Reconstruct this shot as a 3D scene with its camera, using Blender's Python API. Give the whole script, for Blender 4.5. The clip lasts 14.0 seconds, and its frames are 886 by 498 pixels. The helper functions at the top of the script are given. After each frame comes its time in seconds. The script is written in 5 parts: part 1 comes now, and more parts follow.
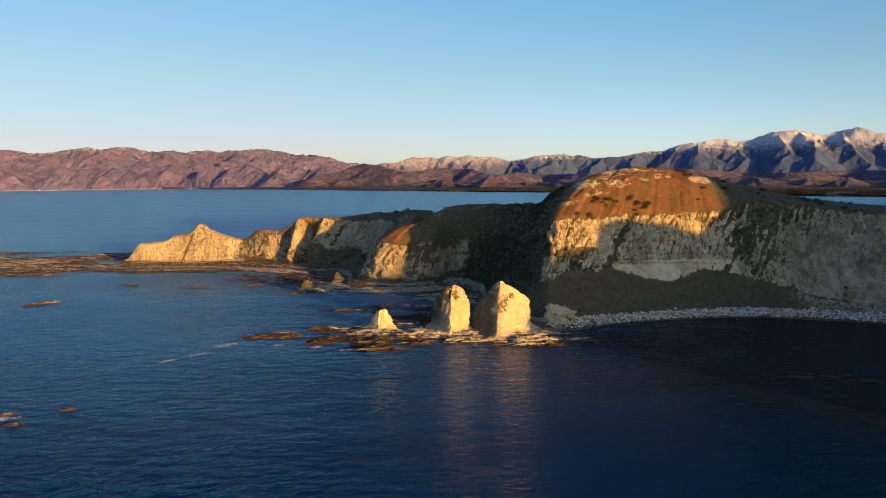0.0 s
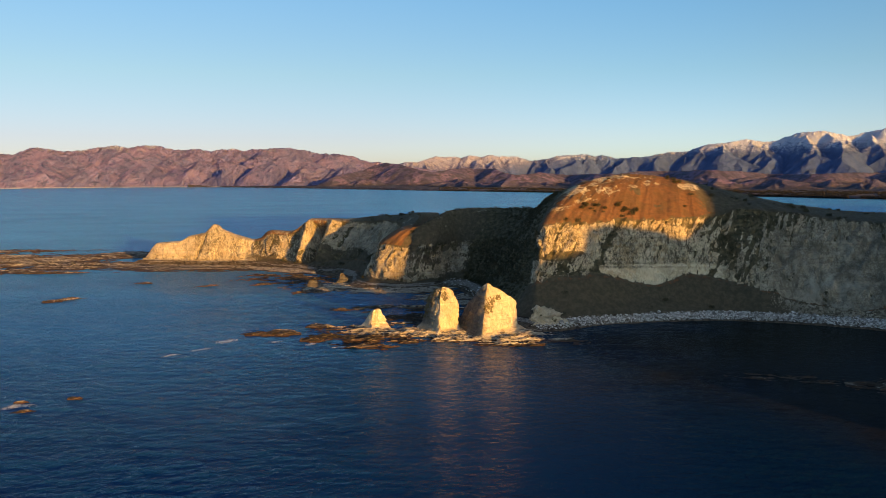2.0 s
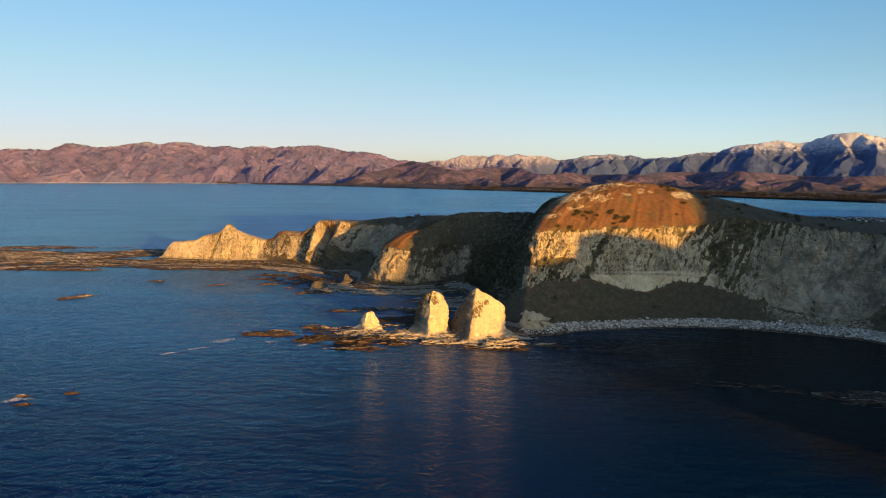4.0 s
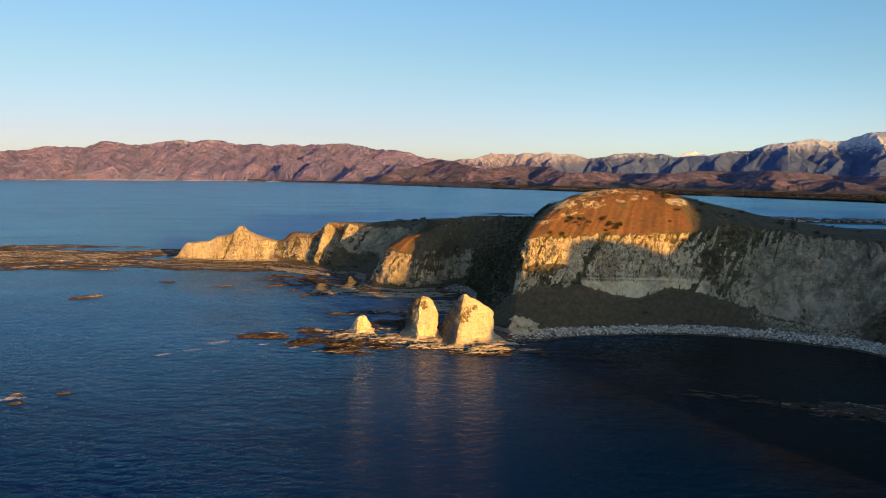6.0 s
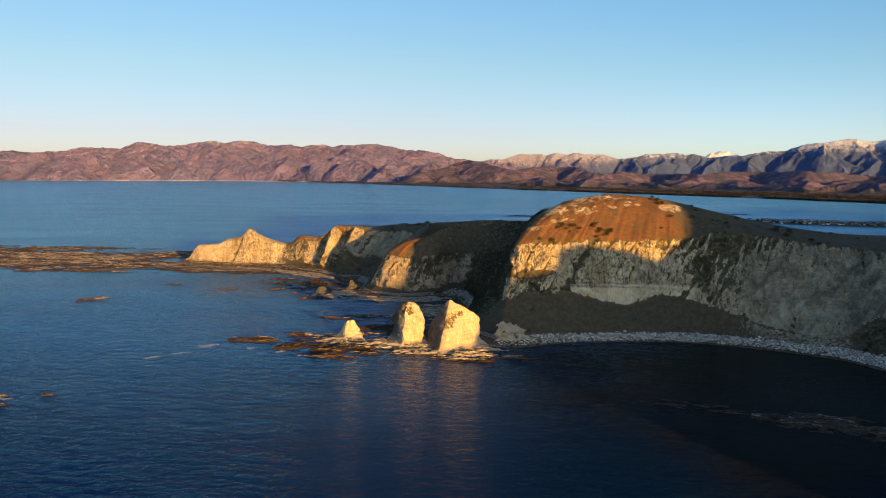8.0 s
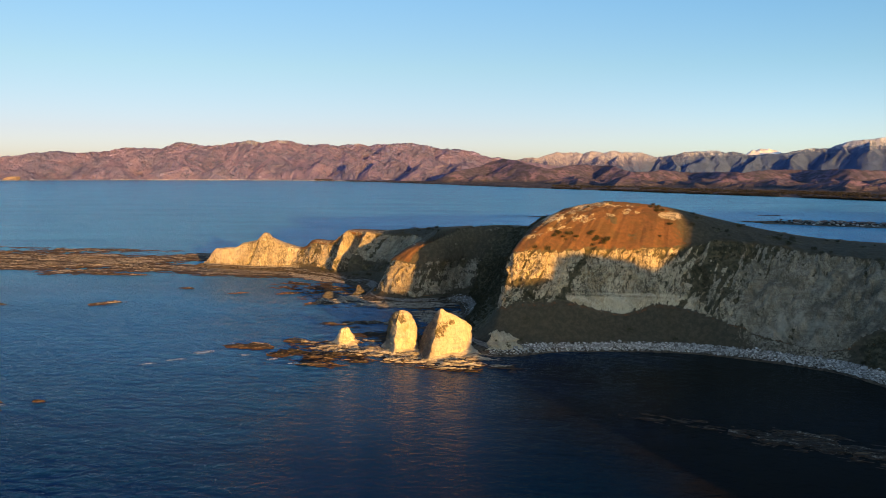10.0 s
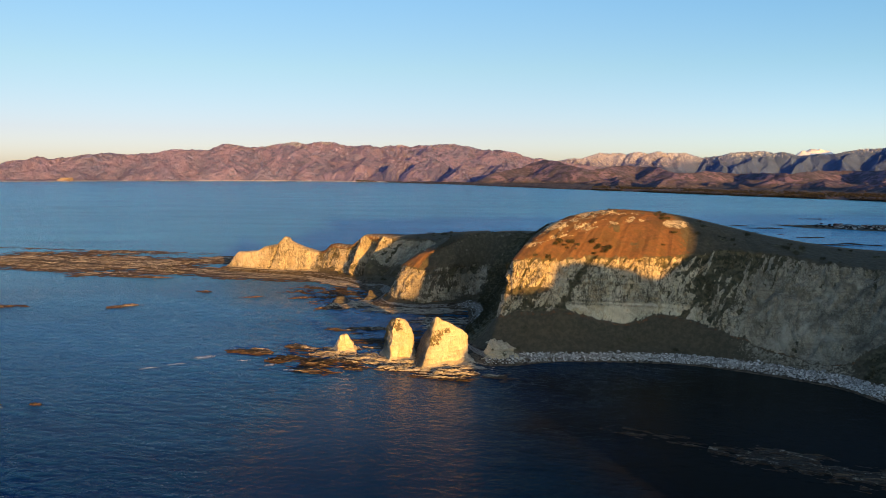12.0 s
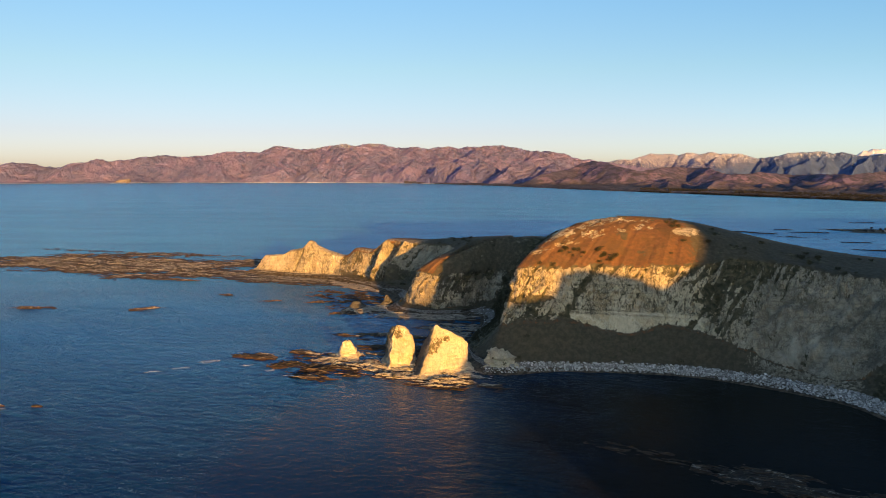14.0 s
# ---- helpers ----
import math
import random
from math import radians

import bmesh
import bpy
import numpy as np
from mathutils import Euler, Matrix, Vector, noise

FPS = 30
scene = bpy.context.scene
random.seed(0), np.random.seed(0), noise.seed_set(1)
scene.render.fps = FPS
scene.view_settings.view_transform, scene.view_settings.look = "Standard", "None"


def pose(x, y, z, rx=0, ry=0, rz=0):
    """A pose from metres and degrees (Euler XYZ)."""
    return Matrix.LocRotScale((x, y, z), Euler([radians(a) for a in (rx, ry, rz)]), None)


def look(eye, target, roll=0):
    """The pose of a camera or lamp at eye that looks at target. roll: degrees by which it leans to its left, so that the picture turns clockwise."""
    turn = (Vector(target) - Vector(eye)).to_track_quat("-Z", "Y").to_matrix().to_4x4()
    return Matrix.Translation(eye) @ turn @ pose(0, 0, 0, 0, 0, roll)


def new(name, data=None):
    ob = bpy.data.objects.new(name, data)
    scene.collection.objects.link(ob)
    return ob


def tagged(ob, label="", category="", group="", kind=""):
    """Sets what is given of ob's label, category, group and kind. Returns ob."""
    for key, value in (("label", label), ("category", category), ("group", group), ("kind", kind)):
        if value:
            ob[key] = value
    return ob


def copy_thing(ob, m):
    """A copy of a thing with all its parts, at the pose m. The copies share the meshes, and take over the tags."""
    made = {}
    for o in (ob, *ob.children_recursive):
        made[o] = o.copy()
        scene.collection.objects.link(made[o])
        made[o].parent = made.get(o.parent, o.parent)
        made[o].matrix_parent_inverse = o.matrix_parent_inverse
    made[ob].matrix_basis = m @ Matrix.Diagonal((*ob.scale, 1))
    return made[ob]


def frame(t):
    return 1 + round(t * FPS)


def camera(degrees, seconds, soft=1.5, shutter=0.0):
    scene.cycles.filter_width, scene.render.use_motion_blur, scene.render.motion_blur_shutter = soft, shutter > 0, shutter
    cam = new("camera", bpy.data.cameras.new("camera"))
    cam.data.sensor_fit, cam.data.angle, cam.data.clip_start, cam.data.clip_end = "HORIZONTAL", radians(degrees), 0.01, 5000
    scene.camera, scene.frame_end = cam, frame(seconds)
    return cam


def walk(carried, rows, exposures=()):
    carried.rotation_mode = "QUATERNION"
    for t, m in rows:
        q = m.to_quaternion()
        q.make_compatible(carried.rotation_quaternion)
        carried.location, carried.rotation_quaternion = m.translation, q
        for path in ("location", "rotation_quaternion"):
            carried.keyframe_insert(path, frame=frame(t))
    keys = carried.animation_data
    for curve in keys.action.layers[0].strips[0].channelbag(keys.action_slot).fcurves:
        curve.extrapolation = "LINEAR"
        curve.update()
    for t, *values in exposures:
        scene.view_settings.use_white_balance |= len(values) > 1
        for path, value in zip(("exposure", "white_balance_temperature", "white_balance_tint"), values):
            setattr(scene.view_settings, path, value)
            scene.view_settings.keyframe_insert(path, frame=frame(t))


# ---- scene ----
cam = camera(60.8, 14.0, soft=0.7)
PATH = [
    (0, (-25.095, 16.341, 43.011), (-24.788, 18.308, 42.821), -0.7),
    (0.5, (-23.299, 13.116, 43.418), (-23.005, 15.085, 43.23), -0.7),
    (1, (-21.415, 9.964, 43.989), (-21.137, 11.936, 43.801), -0.6),
    (1.5, (-19.401, 7.03, 44.616), (-19.139, 9.004, 44.426), -0.5),
    (2, (-17.261, 4.434, 45.264), (-17.015, 6.409, 45.072), -0.4),
    (2.5, (-14.995, 2.096, 45.882), (-14.765, 4.073, 45.689), -0.2),
    (3, (-12.468, 0.125, 46.447), (-12.256, 2.105, 46.254), -0.0),
    (5.5, (1.698, -7.394, 50.618), (1.812, -5.408, 50.415), 0.2),
    (6, (4.873, -8.363, 51.121), (4.967, -6.376, 50.918), 0.3),
    (6.5, (8.204, -9.09, 51.655), (8.277, -7.102, 51.452), 0.3),
    (7, (11.62, -9.744, 52.217), (11.672, -7.755, 52.013), 0.3),
    (7.5, (15.097, -10.265, 52.741), (15.13, -8.276, 52.538), 0.3),
    (8, (18.638, -10.554, 53.247), (18.65, -8.564, 53.044), 0.3),
    (10.5, (36.25, -10.772, 57.43), (36.135, -8.786, 57.221), 0.1),
    (11, (39.852, -10.541, 57.955), (39.708, -8.557, 57.748), 0.1),
    (11.5, (43.541, -10.121, 58.532), (43.368, -8.14, 58.325), 0.1),
    (12, (47.298, -9.59, 59.116), (47.096, -7.611, 58.909), 0.1),
    (12.5, (51.101, -8.94, 59.696), (50.868, -6.965, 59.489), 0.0),
    (13, (54.898, -8.195, 60.232), (54.633, -6.224, 60.026), 0.0),
    (13.5, (58.701, -7.349, 60.685), (58.403, -5.382, 60.479), 0.0),
    (14, (62.467, -6.41, 61.006), (62.134, -4.449, 60.802), 0.0),
]
walk(cam, [(t, look(e, a, r)) for t, e, a, r in PATH], [(0, 0.97, 6350, 12.5), (14, 1.09, 6350, 12.5)])

# ---------- light ----------
SUN_UP = 5.1                       # degrees above the horizon
SUN_WAY = Vector((-0.455, 0.890, 0)).normalized()
world = bpy.data.worlds.new("evening_sky")
scene.world = world
world.use_nodes = True
wn, wl = world.node_tree.nodes, world.node_tree.links
sky = wn.new("ShaderNodeTexSky")
sky.sky_type = "NISHITA"
sky.sun_disc = False
sky.sun_elevation = radians(SUN_UP)
sky.sun_rotation = math.atan2(-SUN_WAY.x, -SUN_WAY.y)
sky.altitude = 50
sky.air_density, sky.dust_density, sky.ozone_density = 0.42, 0.70, 1.3
evening = wn.new("ShaderNodeMix")
evening.data_type, evening.blend_type = "RGBA", "MULTIPLY"
evening.inputs[0].default_value = 1.0
wl.new(sky.outputs[0], evening.inputs[6])
wl.new(evening.outputs[2], wn["Background"].inputs[0])
# dusty rose haze along the horizon, strongest away from the sun; clear blue air above and aside
aim, rise_of = wn.new("ShaderNodeTexCoord"), wn.new("ShaderNodeSeparateXYZ")
wl.new(aim.outputs["Generated"], rise_of.inputs[0])


def air(stops):
    ramp = wn.new("ShaderNodeValToRGB")
    wl.new(rise_of.outputs["Z"], ramp.inputs[0])
    ends = ramp.color_ramp.elements
    ends[0].color = (*(c / 1.5 for c in stops[0]), 1)
    ends[1].color = (*(c / 1.5 for c in (1.17, 1.07, 0.87)), 1)
    for at, tint in zip((0.05, 0.13, 0.22, 0.36, 0.60), stops):
        stop = ends.new(at)
        stop.color = (*(c / 1.5 for c in tint), 1)
    return ramp.outputs[0]


away, reach, air_mix, lift = (wn.new("ShaderNode" + kind) for kind in ("VectorMath", "MapRange", "Mix", "VectorMath"))
away.operation, lift.operation, air_mix.data_type = "DOT_PRODUCT", "SCALE", "RGBA"
away.inputs[1].default_value = SUN_WAY
reach.interpolation_type = "SMOOTHSTEP"
reach.inputs["From Min"].default_value, reach.inputs["From Max"].default_value = 0.55, 1.0
lift.inputs["Scale"].default_value = 1.5
wl.new(aim.outputs["Generated"], away.inputs[0])
wl.new(away.outputs["Value"], reach.inputs["Value"])
wl.new(reach.outputs[0], air_mix.inputs[0])
wl.new(air([(1.27, 1.02, 0.80), (1.13, 1.12, 0.85), (1.04, 1.25, 1.06), (0.99, 1.28, 1.25), (1.17, 1.10, 0.92)]), air_mix.inputs[6])
wl.new(air([(1.07, 0.72, 0.56), (1.12, 0.95, 0.66), (1.09, 1.13, 0.90), (1.09, 1.21, 1.08), (1.17, 1.08, 0.88)]), air_mix.inputs[7])
wl.new(air_mix.outputs[2], lift.inputs[0])
wl.new(lift.outputs[0], evening.inputs[7])
wn["Background"].inputs[1].default_value = 0.129
sun = new("sun", bpy.data.lights.new("sun", "SUN"))
sun.data.energy, sun.data.angle, sun.data.color = 5.0, radians(0.6), (1.0, 0.47, 0.072)
down = Vector((SUN_WAY.x, SUN_WAY.y, -math.tan(radians(SUN_UP))))
sun.matrix_world = look((300, -600, 60), Vector((300, -600, 60)) + down)


# ---------- noise on arrays ----------
def hash3(ix, iy, iz, seed):
    h = (ix * 374761393 + iy * 668265263 + iz * 2147483647 + seed * 1274126177) & 0xFFFFFFFF
    h = ((h ^ (h >> 13)) * 1274126177) & 0xFFFFFFFF
    h = ((h ^ (h >> 16)) * 2246822519) & 0xFFFFFFFF
    return (h ^ (h >> 15)) & 0xFFFF


def vnoise(x, y, z, seed=0):
    """Smooth value noise from -1 to 1 on arrays."""
    x, y, z = np.broadcast_arrays(np.asarray(x, float), np.asarray(y, float), np.asarray(z, float))
    fx, fy, fz = np.floor(x), np.floor(y), np.floor(z)
    ix, iy, iz = fx.astype(np.int64), fy.astype(np.int64), fz.astype(np.int64)
    u, v, w = x - fx, y - fy, z - fz
    u, v, w = (a * a * a * (a * (a * 6 - 15) + 10) for a in (u, v, w))
    out = 0
    for dx in (0, 1):
        for dy in (0, 1):
            for dz in (0, 1):
                k = (u if dx else 1 - u) * (v if dy else 1 - v) * (w if dz else 1 - w)
                out = out + k * hash3(ix + dx, iy + dy, iz + dz, seed)
    return out / 32767.5 - 1


def fbm(x, y, z, octaves=4, seed=0, gain=0.5, ridged=False):
    total, amp, norm = 0, 1.0, 0
    for o in range(octaves):
        n = vnoise(x * 2 ** o + 17 * o, y * 2 ** o - 9 * o, z * 2 ** o + 5 * o, seed + o)
        if ridged:
            n = 1 - 2 * np.abs(n)
        total, norm, amp = total + amp * n, norm + amp, amp * gain
    return total / norm


def step(a, b, x):
    k = np.clip((x - a) / (b - a), 0, 1)
    return k * k * (3 - 2 * k)


# ---------- mesh helpers ----------
def grid_mesh(name, P, mats, attrs=None, smooth=True, close=False):
    """A mesh from an array of points (columns, rows, 3). attrs: float layers of the points. close: the columns join round."""
    n, m = P.shape[:2]
    idx = np.arange(n * m).reshape(n, m)
    if close:
        idx = np.vstack([idx, idx[:1]])
    q = np.stack([idx[:-1, :-1], idx[1:, :-1], idx[1:, 1:], idx[:-1, 1:]], -1).reshape(-1, 4)
    me = bpy.data.meshes.new(name)
    me.vertices.add(n * m)
    me.vertices.foreach_set("co", P.reshape(-1).astype(np.float32))
    me.loops.add(q.size)
    me.loops.foreach_set("vertex_index", q.reshape(-1).astype(np.int32))
    me.polygons.add(len(q))
    me.polygons.foreach_set("loop_start", np.arange(0, q.size, 4, dtype=np.int32))
    me.polygons.foreach_set("use_smooth", np.full(len(q), smooth))
    me.update(calc_edges=True)
    for key, val in (attrs or {}).items():
        layer = me.attributes.new(key, "FLOAT", "POINT")
        layer.data.foreach_set("value", np.asarray(val, np.float32).reshape(-1))
    for mt in mats:
        me.materials.append(mt)
    return me


def soup_mesh(name, verts, faces, mats, smooth=False, which=None):
    me = bpy.data.meshes.new(name)
    me.from_pydata([tuple(v) for v in verts], [], [tuple(f) for f in faces])
    for mt in mats:
        me.materials.append(mt)
    me.polygons.foreach_set("use_smooth", np.full(len(me.polygons), smooth))
    if which is not None:
        me.polygons.foreach_set("material_index", np.asarray(which, np.int32))
    me.update()
    return me


def child(name, data, parent, label=""):
    ob = new(name, data)
    ob.parent = parent
    if label:
        tagged(ob, label)
    return ob


def spline(ctrl, k):
    """Catmull-Rom through control points at the running numbers k."""
    c = np.asarray(ctrl, float)
    c = np.vstack([2 * c[0] - c[1], c, 2 * c[-1] - c[-2]])
    k = np.clip(k, 0, len(c) - 3 - 1e-6)
    i = np.floor(k).astype(int)
    f = (k - i)[:, None]
    a, b, d, e = c[i], c[i + 1], c[i + 2], c[i + 3]
    tang1, tang2 = (d - a) * 0.42, (e - b) * 0.42
    return (b * (1 + 2 * f) * (1 - f) ** 2 + tang1 * f * (1 - f) ** 2
            + d * f * f * (3 - 2 * f) + tang2 * f * f * (f - 1))


# ---------- materials ----------
class Mat:
    """A small builder of node materials."""

    def __init__(self, name, rough=0.9):
        self.mat = bpy.data.materials.new(name)
        self.mat.use_nodes = True
        self.n, self.l = self.mat.node_tree.nodes, self.mat.node_tree.links
        self.bsdf = self.n["Principled BSDF"]
        self.bsdf.inputs["Roughness"].default_value = rough
        self.bsdf.inputs["Specular IOR Level"].default_value = 0.25
        self.geo = self.n.new("ShaderNodeNewGeometry")
        self.pos = self.geo.outputs["Position"]

    def put(self, socket, value):
        if hasattr(value, "default_value"):
            self.l.new(value, socket)
        else:
            socket.default_value = value

    def scaled(self, sx, sy, sz, rot=(0, 0, 0)):
        mp = self.n.new("ShaderNodeMapping")
        mp.inputs["Scale"].default_value = (sx, sy, sz)
        mp.inputs["Rotation"].default_value = [radians(a) for a in rot]
        self.l.new(self.pos, mp.inputs["Vector"])
        return mp.outputs[0]

    def noise(self, scale, detail=5, rough=0.55, vec=None, warp=0.0):
        nt = self.n.new("ShaderNodeTexNoise")
        nt.inputs["Scale"].default_value, nt.inputs["Detail"].default_value = scale, detail
        nt.inputs["Roughness"].default_value, nt.inputs["Distortion"].default_value = rough, warp
        self.l.new(vec or self.pos, nt.inputs["Vector"])
        return nt.outputs["Fac"]

    def attr(self, name):
        a = self.n.new("ShaderNodeAttribute")
        a.attribute_name = name
        return a.outputs["Fac"]

    def math(self, op, a, b=0.0):
        m = self.n.new("ShaderNodeMath")
        m.operation = op
        self.put(m.inputs[0], a)
        self.put(m.inputs[1], b)
        return m.outputs[0]

    def ramp(self, fac, lo, hi, a=0.0, b=1.0):
        m = self.n.new("ShaderNodeMapRange")
        m.interpolation_type = "SMOOTHSTEP"
        for key, v in (("Value", fac), ("From Min", lo), ("From Max", hi), ("To Min", a), ("To Max", b)):
            self.put(m.inputs[key], v)
        return m.outputs[0]

    def mix(self, fac, a, b, mode="MIX"):
        m = self.n.new("ShaderNodeMix")
        m.data_type, m.blend_type = "RGBA", mode
        self.put(m.inputs[0], fac)
        for sock, v in ((m.inputs[6], a), (m.inputs[7], b)):
            self.put(sock, v if hasattr(v, "default_value") else (*v, 1.0))
        return m.outputs[2]

    def finish(self, colour, bump=None, strength=0.5, distance=0.2):
        self.put(self.bsdf.inputs["Base Color"], colour if hasattr(colour, "default_value") else (*colour, 1.0))
        if bump is not None:
            b = self.n.new("ShaderNodeBump")
            b.inputs["Strength"].default_value, b.inputs["Distance"].default_value = strength, distance
            self.l.new(bump, b.inputs["Height"])
            self.l.new(b.outputs[0], self.bsdf.inputs["Normal"])
        return self.mat


def chalk_colour(m):
    """Pale limestone with thin beds, grey stains and dark cracks."""
    big, fine, mid = m.noise(0.10, 5, 0.6), m.noise(1.6, 6, 0.65), m.noise(0.45, 6, 0.65)
    col = m.mix(m.ramp(big, 0.40, 0.62), (0.587, 0.516, 0.378), (0.445, 0.391, 0.289))
    beds = m.noise(1.0, 5, 0.6, m.scaled(0.10, 0.10, 2.0, (4, 3, 0)), 0.3)
    col = m.mix(m.math("MULTIPLY", m.ramp(beds, 0.50, 0.66, 0, 0.65), m.math("SUBTRACT", 1.0, m.math("MULTIPLY", m.attr("worn_shade"), 0.6))), col, (0.302, 0.254, 0.183))
    cracks = m.noise(1.0, 5, 0.65, m.scaled(0.8, 0.8, 0.22, (0, 28, 0)), 0.8)
    col = m.mix(m.ramp(cracks, 0.525, 0.59, 0, 0.9), col, (0.0988, 0.0836, 0.0608))
    col = m.mix(m.ramp(mid, 0.5, 0.68, 0, 0.6), col, (0.302, 0.262, 0.195))
    col = m.mix(m.ramp(fine, 0.45, 0.75, 0, 0.6), col, (0.746, 0.649, 0.445))
    col = m.mix(m.math("MULTIPLY", m.attr("fresh"), 0.75), col, (0.772, 0.679, 0.491))
    ochre = m.ramp(m.noise(0.22, 6, 0.7, m.scaled(1.0, 1.0, 0.6), 0.3), 0.50, 0.62, 0, 0.45)
    col = m.mix(ochre, col, (0.421, 0.292, 0.14))
    # darker worn rock, which also carries shade painted on unlit cliff faces
    col = m.mix(m.math("MULTIPLY", m.attr("worn_shade"), 0.70), col, (0.276, 0.24, 0.178))
    smudge = m.math("MULTIPLY", m.attr("worn_shade"), m.ramp(m.noise(0.20, 8, 0.78, m.scaled(1.0, 1.0, 0.45, (0, 35, 0)), 0.4), 0.47, 0.60, 0.0, 0.85))
    col = m.mix(smudge, col, (0.152, 0.133, 0.0988))
    slant = m.noise(1.0, 5, 0.6, m.scaled(0.12, 0.12, 1.5, (0, 16, 0)), 0.4)
    col = m.mix(m.math("MULTIPLY", m.attr("worn_shade"), m.ramp(slant, 0.50, 0.60, 0, 0.75)), col, (0.232, 0.195, 0.143))
    mottle = m.noise(0.07, 8, 0.75, m.scaled(1.0, 1.0, 0.8, (0, 28, 0)), 0.6)
    col = m.mix(m.math("MULTIPLY", m.attr("worn_shade"), m.ramp(mottle, 0.50, 0.62, 0, 0.6)), col, (0.515, 0.468, 0.374))
    col = m.mix(m.math("MULTIPLY", m.attr("worn_shade"), m.ramp(mottle, 0.47, 0.38, 0, 0.6)), col, (0.15, 0.13, 0.10))
    for scale, width, tilt, seed in ((0.30, 0.022, 30, 0), (0.75, 0.030, 36, 31), (1.6, 0.035, 12, 67), (3.1, 0.045, 22, 101)):
        mp = m.scaled(1.0, 1.0, 0.42, (0, tilt, 0))
        mp.node.inputs["Location"].default_value = (seed, seed * 0.7, seed * 1.3)
        line = m.math("ABSOLUTE", m.math("SUBTRACT", m.noise(scale, 5, 0.6, mp, 0.4), 0.5))
        here = m.math("MULTIPLY", m.ramp(m.noise(0.11, 4, 0.6, mp), 0.44, 0.60), m.math("SUBTRACT", 1.0, m.math("MULTIPLY", 0.6, m.math("MAXIMUM", m.attr("worn_shade"), m.attr("fresh")))))
        col = m.mix(m.math("MULTIPLY", m.ramp(line, width * 0.3, width, 0.9, 0.0), here), col, (0.0494, 0.0441, 0.0258))
    relief = m.math("ADD", m.math("MULTIPLY", beds, 0.7), m.math("ADD", fine, m.math("MULTIPLY", cracks, 1.0)))
    return col, m.math("ADD", relief, mid)


def headland_material():
    m = Mat("headland_ground", 0.92)
    chalk, relief = chalk_colour(m)
    n1, n2, n3 = m.noise(0.14, 5, 0.6), m.noise(0.7, 6, 0.65), m.noise(3.0, 4)
    dry = m.mix(m.ramp(n2, 0.35, 0.7), (0.185, 0.094, 0.045), (0.118, 0.064, 0.033))
    dry = m.mix(m.ramp(n1, 0.45, 0.65, 0, 0.6), dry, (0.10, 0.068, 0.033))
    dry = m.mix(m.ramp(n3, 0.52, 0.7, 0, 0.5), dry, (0.235, 0.132, 0.068))
    heath = m.mix(m.ramp(n2, 0.38, 0.66), (0.070, 0.062, 0.042), (0.112, 0.096, 0.064))
    heath = m.mix(m.ramp(n3, 0.55, 0.7, 0, 0.5), heath, (0.085, 0.075, 0.042))
    scrub = m.mix(m.ramp(n2, 0.35, 0.65), (0.055, 0.055, 0.034), (0.145, 0.125, 0.076))
    gravel = m.mix(m.ramp(n3, 0.35, 0.62), (0.055, 0.050, 0.045), (0.36, 0.34, 0.31))
    wet = m.mix(m.ramp(n2, 0.4, 0.62), (0.035, 0.028, 0.020), (0.15, 0.12, 0.085))
    shift = m.math("MULTIPLY", m.math("SUBTRACT", n2, 0.5), 0.6)
    green = m.math("ADD", m.attr("green"), shift)
    soil = m.mix(m.ramp(green, 0.25, 0.42), dry, m.mix(m.ramp(green, 0.66, 0.84), heath, scrub))
    rock = m.math("ADD", m.attr("chalk"), m.math("MULTIPLY", m.math("SUBTRACT", m.noise(1.0, 6, 0.75, m.scaled(1.2, 1.2, 0.55, (0, 30, 0))), 0.5), 1.9))
    col = m.mix(m.ramp(rock, 0.46, 0.56), soil, chalk)
    shore = m.math("ADD", m.attr("beach"), m.math("MULTIPLY", shift, 0.5))
    col = m.mix(m.ramp(shore, 0.10, 0.22), col, wet)
    col = m.mix(m.ramp(shore, 0.42, 0.58), col, gravel)
    return m.finish(col, m.math("ADD", relief, m.math("MULTIPLY", n3, 1.2)), 0.7, 0.40)


def stack_material():
    m = Mat("pale_limestone", 0.9)
    chalk, relief = chalk_colour(m)
    col = m.mix(0.62, chalk, (0.68, 0.605, 0.45))
    joints = m.math("ABSOLUTE", m.math("SUBTRACT", m.noise(0.55, 5, 0.6, m.scaled(1.0, 1.0, 0.35, (8, 10, 0)), 0.5), 0.5))
    col = m.mix(m.ramp(joints, 0.003, 0.014, 0.30, 0.0), col, (0.16, 0.125, 0.075))
    relief = m.math("ADD", relief, m.ramp(joints, 0.0, 0.03, -0.4, 0.0))
    # the grey layer paints shade onto the stacks' flanks
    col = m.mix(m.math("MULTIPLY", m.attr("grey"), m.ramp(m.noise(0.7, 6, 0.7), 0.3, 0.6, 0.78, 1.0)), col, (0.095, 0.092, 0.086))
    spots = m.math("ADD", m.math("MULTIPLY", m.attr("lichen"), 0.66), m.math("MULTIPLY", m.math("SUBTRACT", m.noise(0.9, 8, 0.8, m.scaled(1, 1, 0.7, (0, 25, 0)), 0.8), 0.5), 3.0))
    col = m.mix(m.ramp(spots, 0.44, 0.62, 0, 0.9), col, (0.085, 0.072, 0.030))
    return m.finish(col, relief, 0.9, 0.35)


